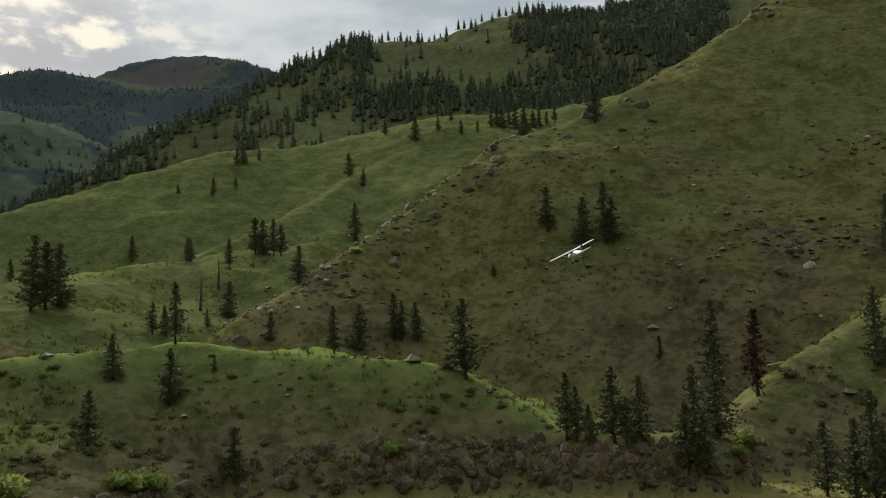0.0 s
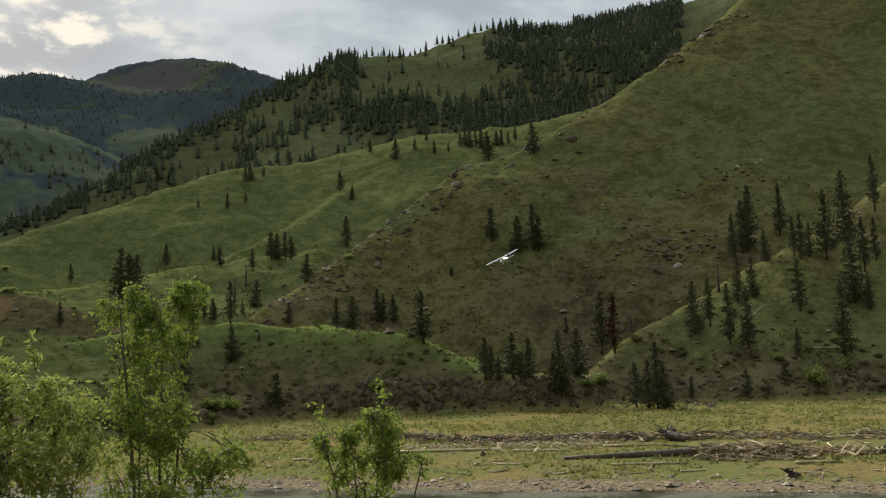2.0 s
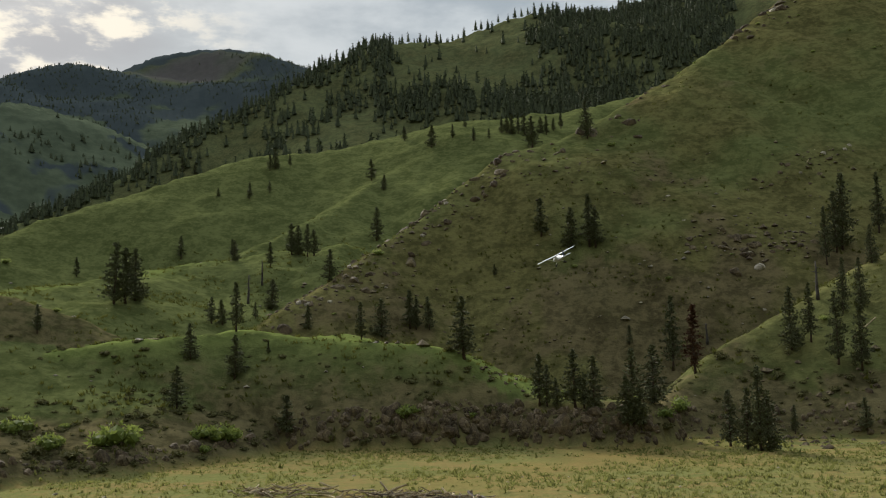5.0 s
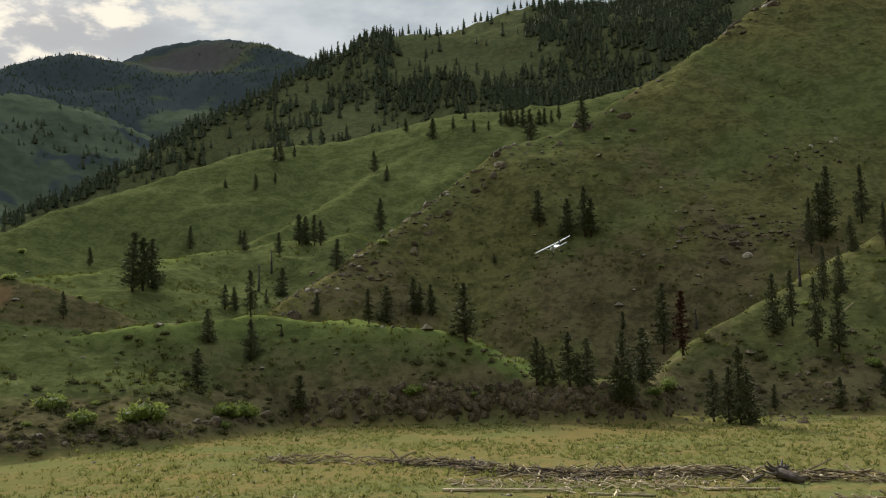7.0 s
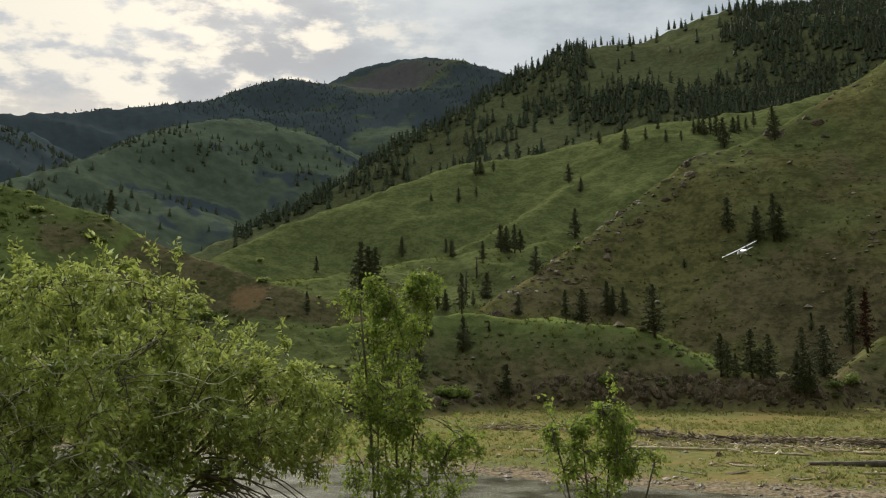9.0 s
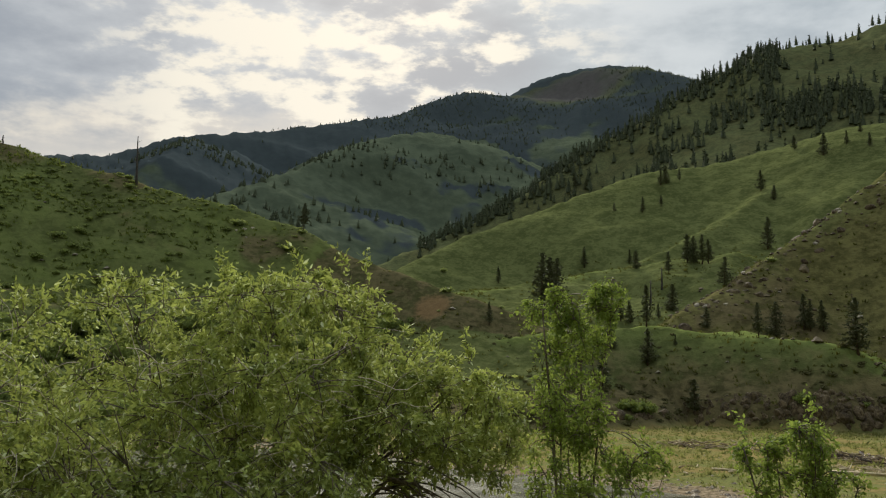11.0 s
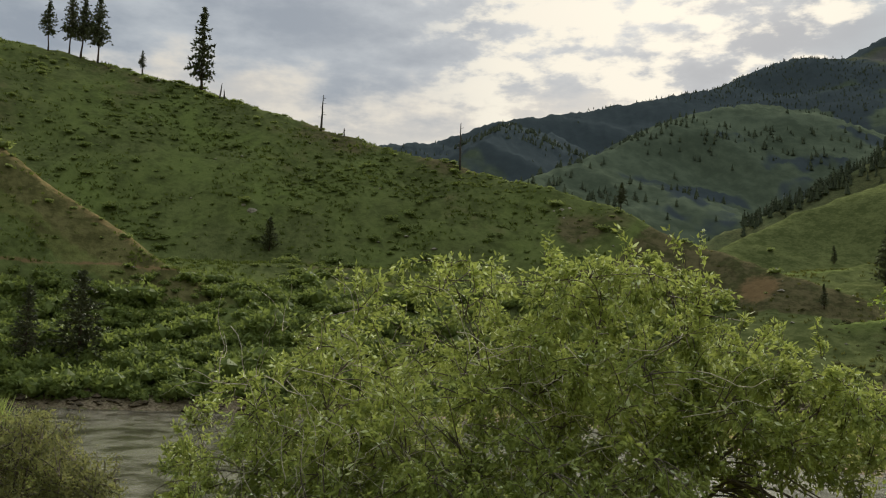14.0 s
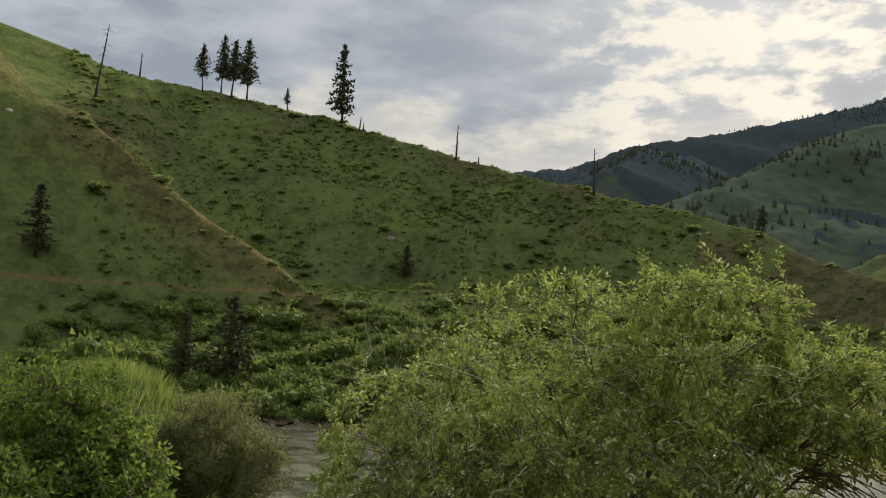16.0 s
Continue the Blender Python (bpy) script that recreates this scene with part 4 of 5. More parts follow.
def rock_meshes(seed, mat, rough=0.35, flat=0.7):
    """A broken boulder about one metre in radius, flat-faced."""
    bm = bmesh.new()
    bmesh.ops.create_icosphere(bm, subdivisions=2, radius=1.0)
    r = np.random.RandomState(seed)
    cuts = [(Vector(r.normal(0, 1, 3)).normalized(), r.uniform(0.55, 0.95)) for _ in range(9)]
    for v in bm.verts:
        for way_, far_ in cuts:
            over_ = v.co.dot(way_) - far_
            if over_ > 0:
                v.co -= way_ * over_
        v.co *= 1 + rough * 0.35 * noise.noise(v.co * 1.7 + Vector((seed, 0, 0)))
        v.co.z *= flat
    me = bpy.data.meshes.new("boulder")
    bm.to_mesh(me)
    bm.free()
    me.materials.append(mat)
    return me


def tris_of(me):
    me.calc_loop_triangles()
    co = np.array([v.co[:] for v in me.vertices])
    return co[np.array([t.vertices[:] for t in me.loop_triangles])]


DARK_ROCKS = [rock_meshes(s, rock_mat) for s in (1, 2, 3, 4)]
PALE_ROCKS = [rock_meshes(s, pale_rock) for s in (5, 6, 7)]


def boulder(mesh, x, y, size, turn, label, group, tall=1.0):
    ob = tagged(new("boulder", mesh), label, "rock", group)
    ob.matrix_basis = pose(x, y, stand(x, y, 0.36 * size), 0, 0, turn) @ Matrix.Diagonal((size, size * 0.8, size * tall, 1))


r_ = np.random.RandomState(31)
# the outcrops: centre, spread, how many, size
OUTCROPS = [(53.5, 211.8, 3.5, 14, 1.7), (61, 211, 4, 15, 1.6), (67, 209, 3, 9, 1.2), (-2, 183, 4, 14, 1.5), (-7, 236, 5, 12, 1.2), (-1, 241, 6, 10, 1.1), (-13, 229, 4, 8, 1.0), (-21, 221, 4, 9, 1.1),
            (-30, 208, 4, 8, 1.0), (9, 247, 6, 8, 0.9), (52, 157, 6, 9, 0.8), (47, 189, 3, 5, 0.8), (82, 233, 5, 9, 1.0), (33, 150, 5, 8, 0.8), (5, 162, 3, 6, 0.7), (-11, 216, 7, 9, 1.0),
            (10, 205, 8, 8, 0.8), (38, 232, 8, 9, 0.9), (20, 238, 7, 7, 0.8), (-6, 168, 3.0, 10, 1.0), (44, 150, 5, 9, 0.9), (66, 150, 5, 8, 0.9), (-34, 205, 3, 8, 1.1), (-25, 216, 3, 8, 1.1), (98, 303, 4, 11, 2.3), (88, 296, 4, 9, 1.9), (108, 309, 4, 8, 2.0), (74, 232, 4, 6, 1.0)]
for x, y, spread, many, size in OUTCROPS:
    for i in range(many):
        boulder(DARK_ROCKS[r_.randint(4)] if r_.rand() < 0.93 else PALE_ROCKS[r_.randint(3)], x + r_.normal(0, spread), y + r_.normal(0, spread * 0.6), size * r_.uniform(0.35, 1.1), r_.uniform(0, 360),
                "grey-brown lichened boulder of a broken outcrop on the hillside", "boulders of the hillside outcrops", r_.uniform(0.7, 1.4))
crest_line = RIDGES["big"][0][1:8]
for i in range(70):
    s = r_.uniform(0, len(crest_line) - 1.01)
    (x0, y0, _), (x1, y1, _) = crest_line[int(s)], crest_line[int(s) + 1]
    boulder(DARK_ROCKS[r_.randint(4)], x0 + (x1 - x0) * (s % 1) + r_.normal(1.5, 2.6), y0 + (y1 - y0) * (s % 1) + r_.normal(-3.0, 4.5), r_.gamma(4.0, 0.27) + 0.3, r_.uniform(0, 360),
            "grey-brown weathered rock along the ridge line of the hillside", "rocks of the ridge line", r_.uniform(0.8, 1.5))
for x, y, size in [(-175, 118, 1.3), (-177, 117, 0.8), (-196, 38, 1.5), (-199, 40, 0.8), (-127, 170, 0.8), (-128.5, 169, 0.6), (-126, 171.5, 0.6), (-125, 168, 0.5), (-207, 34, 0.7), (68, 214, 0.6), (89, 236, 0.9), (91, 238, 0.8), (55, 196, 0.5)]:
    boulder(PALE_ROCKS[r_.randint(3)], x, y, size, r_.uniform(0, 360), "pale grey boulder lying in the grass of the hillside", "pale boulders")

# the low cliff at the foot of the terrace and of the slopes: upright broken blocks
px = np.concatenate([r_.uniform(-60, -5, 420), r_.uniform(-12, 24, 620), r_.uniform(26, 78, 260)])
py = np.arange(122.0, 186.0, 0.5)
pz = ground_z(px[:, None] + 0 * py[None], py[None] + 0 * px[:, None])[0] > 2.0
px, py = px[pz.any(1)], py[pz.argmax(1)[pz.any(1)]]
py = py + r_.uniform(-0.4, 3.2, len(px))
stuff("foot_cliff_blocks", mixed([tris_of(me_) for me_ in DARK_ROCKS], px, py, ground_z(px, py)[0] - 0.3, r_.gamma(3.0, 0.10, len(px)) + 0.12, r_, r_.uniform(0.9, 2.6, len(px))), rock_mat, "upright brown blocks of the low cliff at the slope foot", "rock")



def chip_base(seed):
    """A small stone of twelve faces."""
    r = np.random.RandomState(seed)
    ring = [(math.cos(a) * r.uniform(0.7, 1.1), math.sin(a) * r.uniform(0.6, 1.0), r.uniform(0.0, 0.3)) for a in np.arange(6) * math.pi / 3]
    top, low_ = (r.normal(0, 0.2), r.normal(0, 0.2), r.uniform(0.5, 0.8)), (0, 0, -0.4)
    return np.array([[ring[i], ring[(i + 1) % 6], top] for i in range(6)] + [[ring[(i + 1) % 6], ring[i], low_] for i in range(6)])


STONES = [chip_base(s) for s in (1, 2, 3, 4)]
x, y, z = scatter(17000, wedge(-30, 45, 60, 128, r_), lambda x, y, z, m: np.clip(1.1 - np.abs(m["far"] - 1.8) / 4.6, 0, 1) * 0.9 + (m["far"] > 5) * 0.02, r_)
stuff("shore_stones", mixed(STONES, x, y, z, r_.gamma(2.2, 0.055, len(x)) + 0.05, r_, 0.8), speckled("shore_stone", (0.10, 0.078, 0.048), (0.34, 0.28, 0.20), 0.8, 0.8, 0.02, (1, 1, 1), 0.8), "grey and tan cobbles along the water's edge", "stones")
x, y, z = scatter(2600, wedge(45, 76, 105, 165, r_), lambda x, y, z, m: np.clip(1.1 - np.abs(m["far"] - 2.0) / 3.5, 0, 1), r_)
stuff("bank_stones", mixed(STONES, x, y, z, r_.gamma(3.0, 0.2, len(x)) + 0.15, r_, 0.9), rock_mat, "dark brown rocks along the foot of the far river bank", "stones")
x, y, z = scatter(5200, wedge(-24, 74, 130, 290, r_), lambda x, y, z, m: (m["far"] > 4) * (z > 2.5) * np.where(m["which"] == is_["big"], np.clip(0.02 + 1.5 * fbm(x, y, 18.0, 3), 0, 0.8) * (z < 60), 0.05), r_)
stuff("scattered_stones", mixed(STONES, x, y, z - 0.05, r_.gamma(3.0, 0.10, len(x)) + 0.1, r_, 0.9), speckled("slope_stone", (0.09, 0.075, 0.05), (0.30, 0.26, 0.20), 1.0, 0.9, 0.05, (1, 1, 1), 0.9), "small grey stones scattered over the hillsides", "stones")

px, py = [], []
for cx, cy, spread, many, size in OUTCROPS:
    px.append(cx + r_.normal(0, spread * 1.2, many * 5))
    py.append(cy + r_.normal(0, spread * 0.9, many * 5))
px, py = np.concatenate(px), np.concatenate(py)
stuff("outcrop_rubble", mixed(STONES, px, py, ground_z(px, py)[0] - 0.05, r_.gamma(2.0, 0.13, len(px)) + 0.06, r_, 1.1), speckled("brown_rubble", (0.045, 0.033, 0.018), (0.18, 0.138, 0.082), 0.7, 0.9, 0.05, (1, 1, 1), 0.8), "broken brown rubble round the hillside outcrops", "stones")

# ---- driftwood on the bar ----


def log_mesh(length, thick, seed, mat, taper=0.55, bend=0.03, stubs=3):
    r = np.random.RandomState(seed)
    s = np.linspace(-0.5, 0.5, 9)
    line = np.column_stack([s * length, np.cumsum(r.normal(0, bend * length * 0.12, 9)), np.cumsum(r.normal(0, bend * length * 0.05, 9))])
    line -= line.mean(0) * [0, 1, 1]
    rad = thick * np.linspace(1, taper, 9) * r.uniform(0.9, 1.1, 9)
    pieces = [tube(line, rad, 9)]
    for _ in range(stubs):
        i, a = r.randint(1, 8), r.uniform(0, 2 * np.pi)
        tip = line[i] + [r.uniform(-0.3, 0.6) * thick * 3, math.cos(a) * thick * 3, abs(math.sin(a)) * thick * 3.2]
        pieces.append(tube([line[i], (line[i] + tip) / 2, tip], [thick * 0.35, thick * 0.25, thick * 0.12], 5))
    return mesh_from("driftwood_log", *join(pieces), mat)


def lay(name, mesh, a, b, thick, label, category, group="", up=0.0):
    (x0, y0), (x1, y1) = a, b
    z0, z1 = stand(x0, y0, 0) + thick * 0.7, stand(x1, y1, 0) + thick * 0.7 + up
    ob = tagged(new(name, mesh), label, category, group)
    size = math.hypot(x1 - x0, y1 - y0)
    ob.matrix_basis = pose((x0 + x1) / 2, (y0 + y1) / 2, (z0 + z1) / 2, 0, -math.degrees(math.atan2(z1 - z0, size)), math.degrees(math.atan2(y1 - y0, x1 - x0)))
    return ob


lay("drift_log", log_mesh(14.5, 0.46, 1, dark_wood, 0.45, 0.02, 0), (26.6, 83.6), (12.2, 84.7), 0.46, "long dark driftwood trunk lying on the grassy bar", "log", up=-0.22)
lay("drift_log", log_mesh(10.5, 0.17, 2, pale_wood, 0.6), (-3.0, 95.3), (7.2, 93.7), 0.17, "long bleached pale log lying on the bar", "log")
lay("drift_log", log_mesh(5.2, 0.13, 3, grey_wood, 0.6), (8.3, 91.8), (13.4, 90.4), 0.13, "bleached grey log lying on the bar", "log")
lay("drift_log", log_mesh(3.8, 0.14, 4, pale_wood, 0.6), (14.0, 94.4), (17.8, 93.8), 0.14, "short pale stripped log on the bar", "log")
lay("drift_log", log_mesh(5.4, 0.15, 5, pale_wood, 0.6), (18.0, 92.5), (23.4, 92.0), 0.15, "pale log in front of the driftwood line", "log")
lay("drift_log", log_mesh(6.5, 0.12, 6, pale_wood, 0.6), (15.6, 80.0), (22.0, 79.6), 0.12, "thin pale log on the bar", "log")
lay("drift_log", log_mesh(2.2, 0.10, 16, pale_wood, 0.7, 0.02, 0), (20.4, 75.6), (22.4, 75.9), 0.10, "short pale piece of driftwood near the water", "log")
lay("drift_log", log_mesh(4.0, 0.14, 17, pale_wood, 0.6), (-13.5, 92.5), (-9.5, 92.0), 0.14, "pale log in the grass near the water", "log")
lay("drift_log", log_mesh(2.6, 0.12, 18, pale_wood, 0.8, 0.02, 1), (33.5, 83.8), (35.6, 85.0), 0.12, "pale broken log leaning on the driftwood", "log", up=0.5)
lay("drift_log", log_mesh(3.2, 0.12, 19, pale_wood, 0.8, 0.02, 1), (30.0, 76.0), (33.0, 75.4), 0.2, "yellowish freshly broken driftwood chunk", "log")
for i, dy in enumerate((0.0, 0.35, 0.75)):
    lay("plank", log_mesh(3.2 - 0.3 * i, 0.07, 20 + i, pale_wood, 0.95, 0.01, 0), (5.6 + 0.2 * i, 84.9 - dy), (8.8 - 0.1 * i, 83.9 - dy), 0.07, "yellowish stripped pole lying beside others on the bar", "pole", "poles on the bar")
for i, (a, b) in enumerate([((10.3, 76.6), (11.9, 77.6)), ((10.1, 77.0), (12.0, 77.3))]):
    lay("stick", log_mesh(2.0, 0.06, 30 + i, pale_wood, 0.6, 0.04, 1), a, b, 0.06, "pale stick lying on the shore", "stick", "sticks on the shore", 0.12)


def wood_heap(name, line, spread, many, size, seed, mat, label, tall=0.5):
    """A tangle of drift sticks along a line of the plan."""
    r = np.random.RandomState(seed)
    line = np.array(line, float)
    s = r.uniform(0, len(line) - 1, many)
    x, y = np.interp(s, np.arange(len(line)), line[:, 0]), np.interp(s, np.arange(len(line)), line[:, 1])
    x, y = x + r.normal(0, 0.7, many), y + r.normal(0, spread, many)
    z = ground_z(x, y)[0]
    pieces = []
    for i in range(many):
        length, a = size * r.gamma(3.0, 0.33), r.normal(0, 0.8) + (np.pi / 2 if r.rand() < 0.15 else 0)
        lift = r.uniform(0, tall) * math.exp(-(((y[i] - np.interp(s[i], np.arange(len(line)), line[:, 1])) / (spread + 0.1)) ** 2))
        d = np.array([math.cos(a), math.sin(a), r.normal(0, 0.22)]) * length / 2
        c = np.array([x[i], y[i], z[i] + 0.08 + lift])
        rad = r.gamma(2.0, 0.026) + 0.02
        pieces.append(tube([c - d, c + r.normal(0, 0.05, 3), c + d], [rad, rad * 0.9, rad * 0.55], 5))
    return tagged(new(name, mesh_from(name, *join(pieces), mat, False)), label, "driftwood", kind="stuff")


BAND = [(-22, 117), (-15, 115), (-8, 112), (-2.8, 110), (0.2, 107), (4, 103.5), (7.6, 100.5), (11.5, 100.5), (15.2, 100.5), (18.4, 101), (24, 99), (29, 95.5), (34, 94), (38.5, 91), (44.4, 89), (52, 84)]
wood_heap("driftwood_line", BAND, 1.1, 900, 1.5, 1, grey_wood, "grey weathered driftwood branches in a long line across the bar", 0.65)
wood_heap("dark_driftwood", BAND[2:12], 1.5, 260, 1.9, 2, dark_wood, "dark wet driftwood branches and bark in a long line across the bar", 0.5)
wood_heap("driftwood_pile", [(24.5, 82.6), (27, 82.2), (29.7, 81.2), (32, 80)], 1.0, 640, 1.4, 3, grey_wood, "heap of tangled grey drift branches against the dark trunk", 1.05)
wood_heap("pale_drift_branches", [(25.5, 81.8), (29, 80.8), (33, 79.8), (38, 79.3)], 0.9, 230, 1.3, 9, pale_wood, "pale stripped branches tangled on the heap of driftwood", 0.9)
wood_heap("drift_planks", BAND[4:12], 1.3, 150, 2.0, 12, pale_wood, "long pale stripped branches lying along the driftwood line", 0.45)
wood_heap("driftwood_tail", [(31, 81), (35, 80), (40, 79.5), (46, 78)], 0.6, 200, 1.3, 4, grey_wood, "thin tail of grey drift branches on the bar", 0.25)
wood_heap("drift_litter", [(-25, 95), (-3, 86), (11, 80), (26, 73), (38, 68)], 3.0, 110, 0.8, 5, pale_wood, "pale sticks and bark chips littering the shore", 0.05)
wood_heap("drift_fragments", [(-2, 98), (6, 97), (12, 96), (20, 95)], 1.9, 260, 0.9, 6, pale_wood, "pale broken wood fragments beside the driftwood line", 0.1)


def root_wad(x, y, size, seed, label, mat, name="root_wad"):
    """A stump lying on its side with its roots in the air."""
    r = np.random.RandomState(seed)
    body = [tube([[-1.3, 0.1, 0.22], [-0.6, 0.05, 0.3], [0.0, 0, 0.38], [0.35, 0.05, 0.4], [0.5, 0, 0.42]], [0.13, 0.24, 0.3, 0.34, 0.12], 9)]
    roots = []
    for i in range(10):
        a, s = r.uniform(0, 2 * np.pi), r.uniform(0.3, 0.8)
        base = np.array([0.35, math.cos(a) * 0.3, 0.42 + math.sin(a) * 0.2])
        tip = base + [r.uniform(0.1, 0.6), math.cos(a) * s, max(math.sin(a) * s, -0.55)]
        roots.append(tube([base, (base + tip) / 2 + r.normal(0, 0.12, 3), tip], [0.16, 0.10, 0.04], 5))
    ob = thing(name, label, "stump")
    part("trunk", mesh_from("trunk", *join(body), mat), ob)
    for v, q in roots:
        part("root", mesh_from("root", v.tolist(), q, mat), ob)
    ob.matrix_basis = pose(x, y, stand(x, y, 0.05), 0, 0, r.uniform(0, 360)) @ Matrix.Diagonal((size, size, size, 1))


root_wad(25.2, 96.0, 1.5, 3, "dark uprooted stump with roots standing up among the driftwood", dark_wood)
root_wad(27.6, 70.9, 0.75, 8, "small black drift stump on the stony shore", dark_wood)
root_wad(5.1, 90.4, 0.5, 5, "small grey stump in the bar grass", grey_wood)

for i, (a, b) in enumerate([((45, 192), (47.5, 188.5)), ((66, 157), (72, 155.5)), ((58, 166), (63, 169)), ((80, 158), (84, 160)), ((79, 233), (83, 238)), ((-50, 170), (-47, 167))]):
    lay("fallen_log", log_mesh(math.dist(a, b) * 1.1, 0.16, 60 + i, grey_wood if i % 3 else pale_wood, 0.5, 0.03, 4), a, b, 0.16, "weathered grey fallen trunk lying on the grassy slope", "log", "fallen trunks on the slopes")

# the light aeroplane passing low over the valley
plane_paint = speckled("white_aircraft_paint", (0.72, 0.73, 0.74), (0.82, 0.83, 0.84), 0.8, 0.35, 0.0, shine=0.5)
trim_paint = speckled("dark_blue_trim", (0.03, 0.04, 0.08), (0.05, 0.06, 0.11), 0.8, 0.35, 0.0, shine=0.5)
tyre_mat = speckled("black_rubber", (0.015, 0.015, 0.015), (0.03, 0.03, 0.03), 0.2, 0.8, 0.0)
glass_mat, k, bsdf = material("cockpit_glass", 0.05)
bsdf.inputs["Base Color"].default_value = (0.02, 0.025, 0.03, 1)
bsdf.inputs["Specular IOR Level"].default_value = 0.6


def wing_mesh(name, span, root_, tip_, thick, mat, sweep=0.0, rise=0.0, upright=False):
    """A tapered surface with a rounded nose, both halves."""
    prof = [(0.5, 0.0), (0.42, 0.6), (0.2, 1.0), (-0.1, 0.75), (-0.5, 0.04), (-0.1, -0.35), (0.25, -0.5), (0.42, -0.4)]
    stations = [(0, root_), (0.55, root_), (0.93, tip_), (1.0, tip_ * 0.6)] if upright else [(-1, tip_ * 0.6), (-0.95, tip_), (-0.5, root_), (0, root_), (0.5, root_), (0.95, tip_), (1, tip_ * 0.6)]
    verts, faces = [], []
    for s, c in stations:
        for px, pz in prof:
            across = s * span / 2
            verts.append((px * c - abs(s) * sweep, pz * thick * c / root_, across) if upright else (px * c - abs(s) * sweep, across, pz * thick * c / root_ + abs(s) * rise))
    m_ = len(prof)
    for i in range(len(stations) - 1):
        for j in range(m_):
            faces.append((i * m_ + j, i * m_ + (j + 1) % m_, (i + 1) * m_ + (j + 1) % m_, (i + 1) * m_ + j))
    faces += [tuple(range(m_)), tuple((len(stations) - 1) * m_ + j for j in range(m_))]
    return mesh_from(name, verts, faces, mat)


plane = thing("light_aircraft", "small white high-wing propeller aeroplane banking low over the valley", "aeroplane")
xs = [3.1, 2.9, 2.3, 1.5, 0.6, -0.4, -1.6, -3.0, -4.2]
part("fuselage", mesh_from("fuselage", *tube(np.column_stack([xs, np.zeros(9), [0.0, 0.0, 0.02, 0.12, 0.2, 0.18, 0.14, 0.2, 0.28]]), [0.18, 0.36, 0.48, 0.58, 0.66, 0.62, 0.44, 0.26, 0.1], 14), plane_paint), plane)
part("cabin_windows", mesh_from("cabin_windows", *tube([[1.35, 0, 0.42], [0.9, 0, 0.45], [0.0, 0, 0.45], [-0.7, 0, 0.4]], [0.30, 0.52, 0.52, 0.3], 12), glass_mat), plane, "dark glazed cabin windows")
wing = part("wing", wing_mesh("wing", 9.6, 1.55, 1.1, 0.16, plane_paint, 0.05, 0.12), plane)
wing.location = (0.55, 0, 0.86)
tail = part("tailplane", wing_mesh("tailplane", 3.2, 0.95, 0.65, 0.07, plane_paint, 0.15), plane)
tail.location = (-3.9, 0, 0.3)
fin = part("fin", wing_mesh("fin", 2.9, 1.1, 0.6, 0.08, trim_paint, 0.7, 0, True), plane, "dark blue tail fin")
fin.location = (-3.7, 0, 0.25)
for s in (-1, 1):
    part("wing_strut", mesh_from("wing_strut", *tube([[0.7, 0.5 * s, -0.25], [0.6, 2.3 * s, 0.83]], [0.05, 0.05], 6), plane_paint), plane)
    part("gear_leg", mesh_from("gear_leg", *tube([[0.4, 0.4 * s, -0.35], [0.35, 1.1 * s, -1.05]], [0.06, 0.045], 6), plane_paint), plane)
    part("wheel", mesh_from("wheel", *tube([[0.35, 1.04 * s, -1.1], [0.35, 1.22 * s, -1.1]], [0.24, 0.24], 12), tyre_mat), plane)
part("nose_wheel", mesh_from("nose_wheel", *tube([[2.5, -0.08, -1.05], [2.5, 0.08, -1.05]], [0.2, 0.2], 12), tyre_mat), plane)
part("nose_leg", mesh_from("nose_leg", *tube([[2.4, 0, -0.4], [2.5, 0, -1.0]], [0.05, 0.04], 6), plane_paint), plane)
part("spinner", mesh_from("spinner", *tube([[3.1, 0, 0], [3.3, 0, 0], [3.45, 0, 0]], [0.17, 0.12, 0.02], 10), plane_paint), plane)
part("propeller", mesh_from("propeller", *tube([[3.28, -0.2, -0.85], [3.28, 0, 0], [3.28, 0.2, 0.85]], [0.05, 0.09, 0.05], 6), tyre_mat), plane)
plane.matrix_basis = pose(17.2, 190, 29.2, 0, 0, 104) @ pose(0, 0, 0, -25, 0, 0) @ Matrix.Diagonal((0.8, 0.8, 0.8, 1))

# ---- the near bank: willow, young trees and bushes ----


def leaf_tris(points, ways, length, width, r):
    """Pointed leaves, two folded triangles each, hanging from the given points."""
    n_ = len(points)
    d = ways / (np.linalg.norm(ways, axis=1)[:, None] + 1e-9)
    side = np.cross(d, r.normal(0, 1, (n_, 3)))
    side /= np.linalg.norm(side, axis=1)[:, None] + 1e-9
    lift = np.cross(side, d)
    s = length * r.uniform(0.6, 1.25, n_)[:, None]
    w = s * width
    base, tip = points, points + d * s
    mid = points + d * s * 0.45
    a, b = mid + side * w + lift * w * 0.35, mid - side * w + lift * w * 0.35
    verts = np.stack([base, a, tip, b], 1).reshape(-1, 3)
    i = np.arange(n_) * 4
    faces = np.concatenate([np.stack([i, i + 1, i + 2], 1), np.stack([i, i + 2, i + 3], 1)])
    return verts, faces


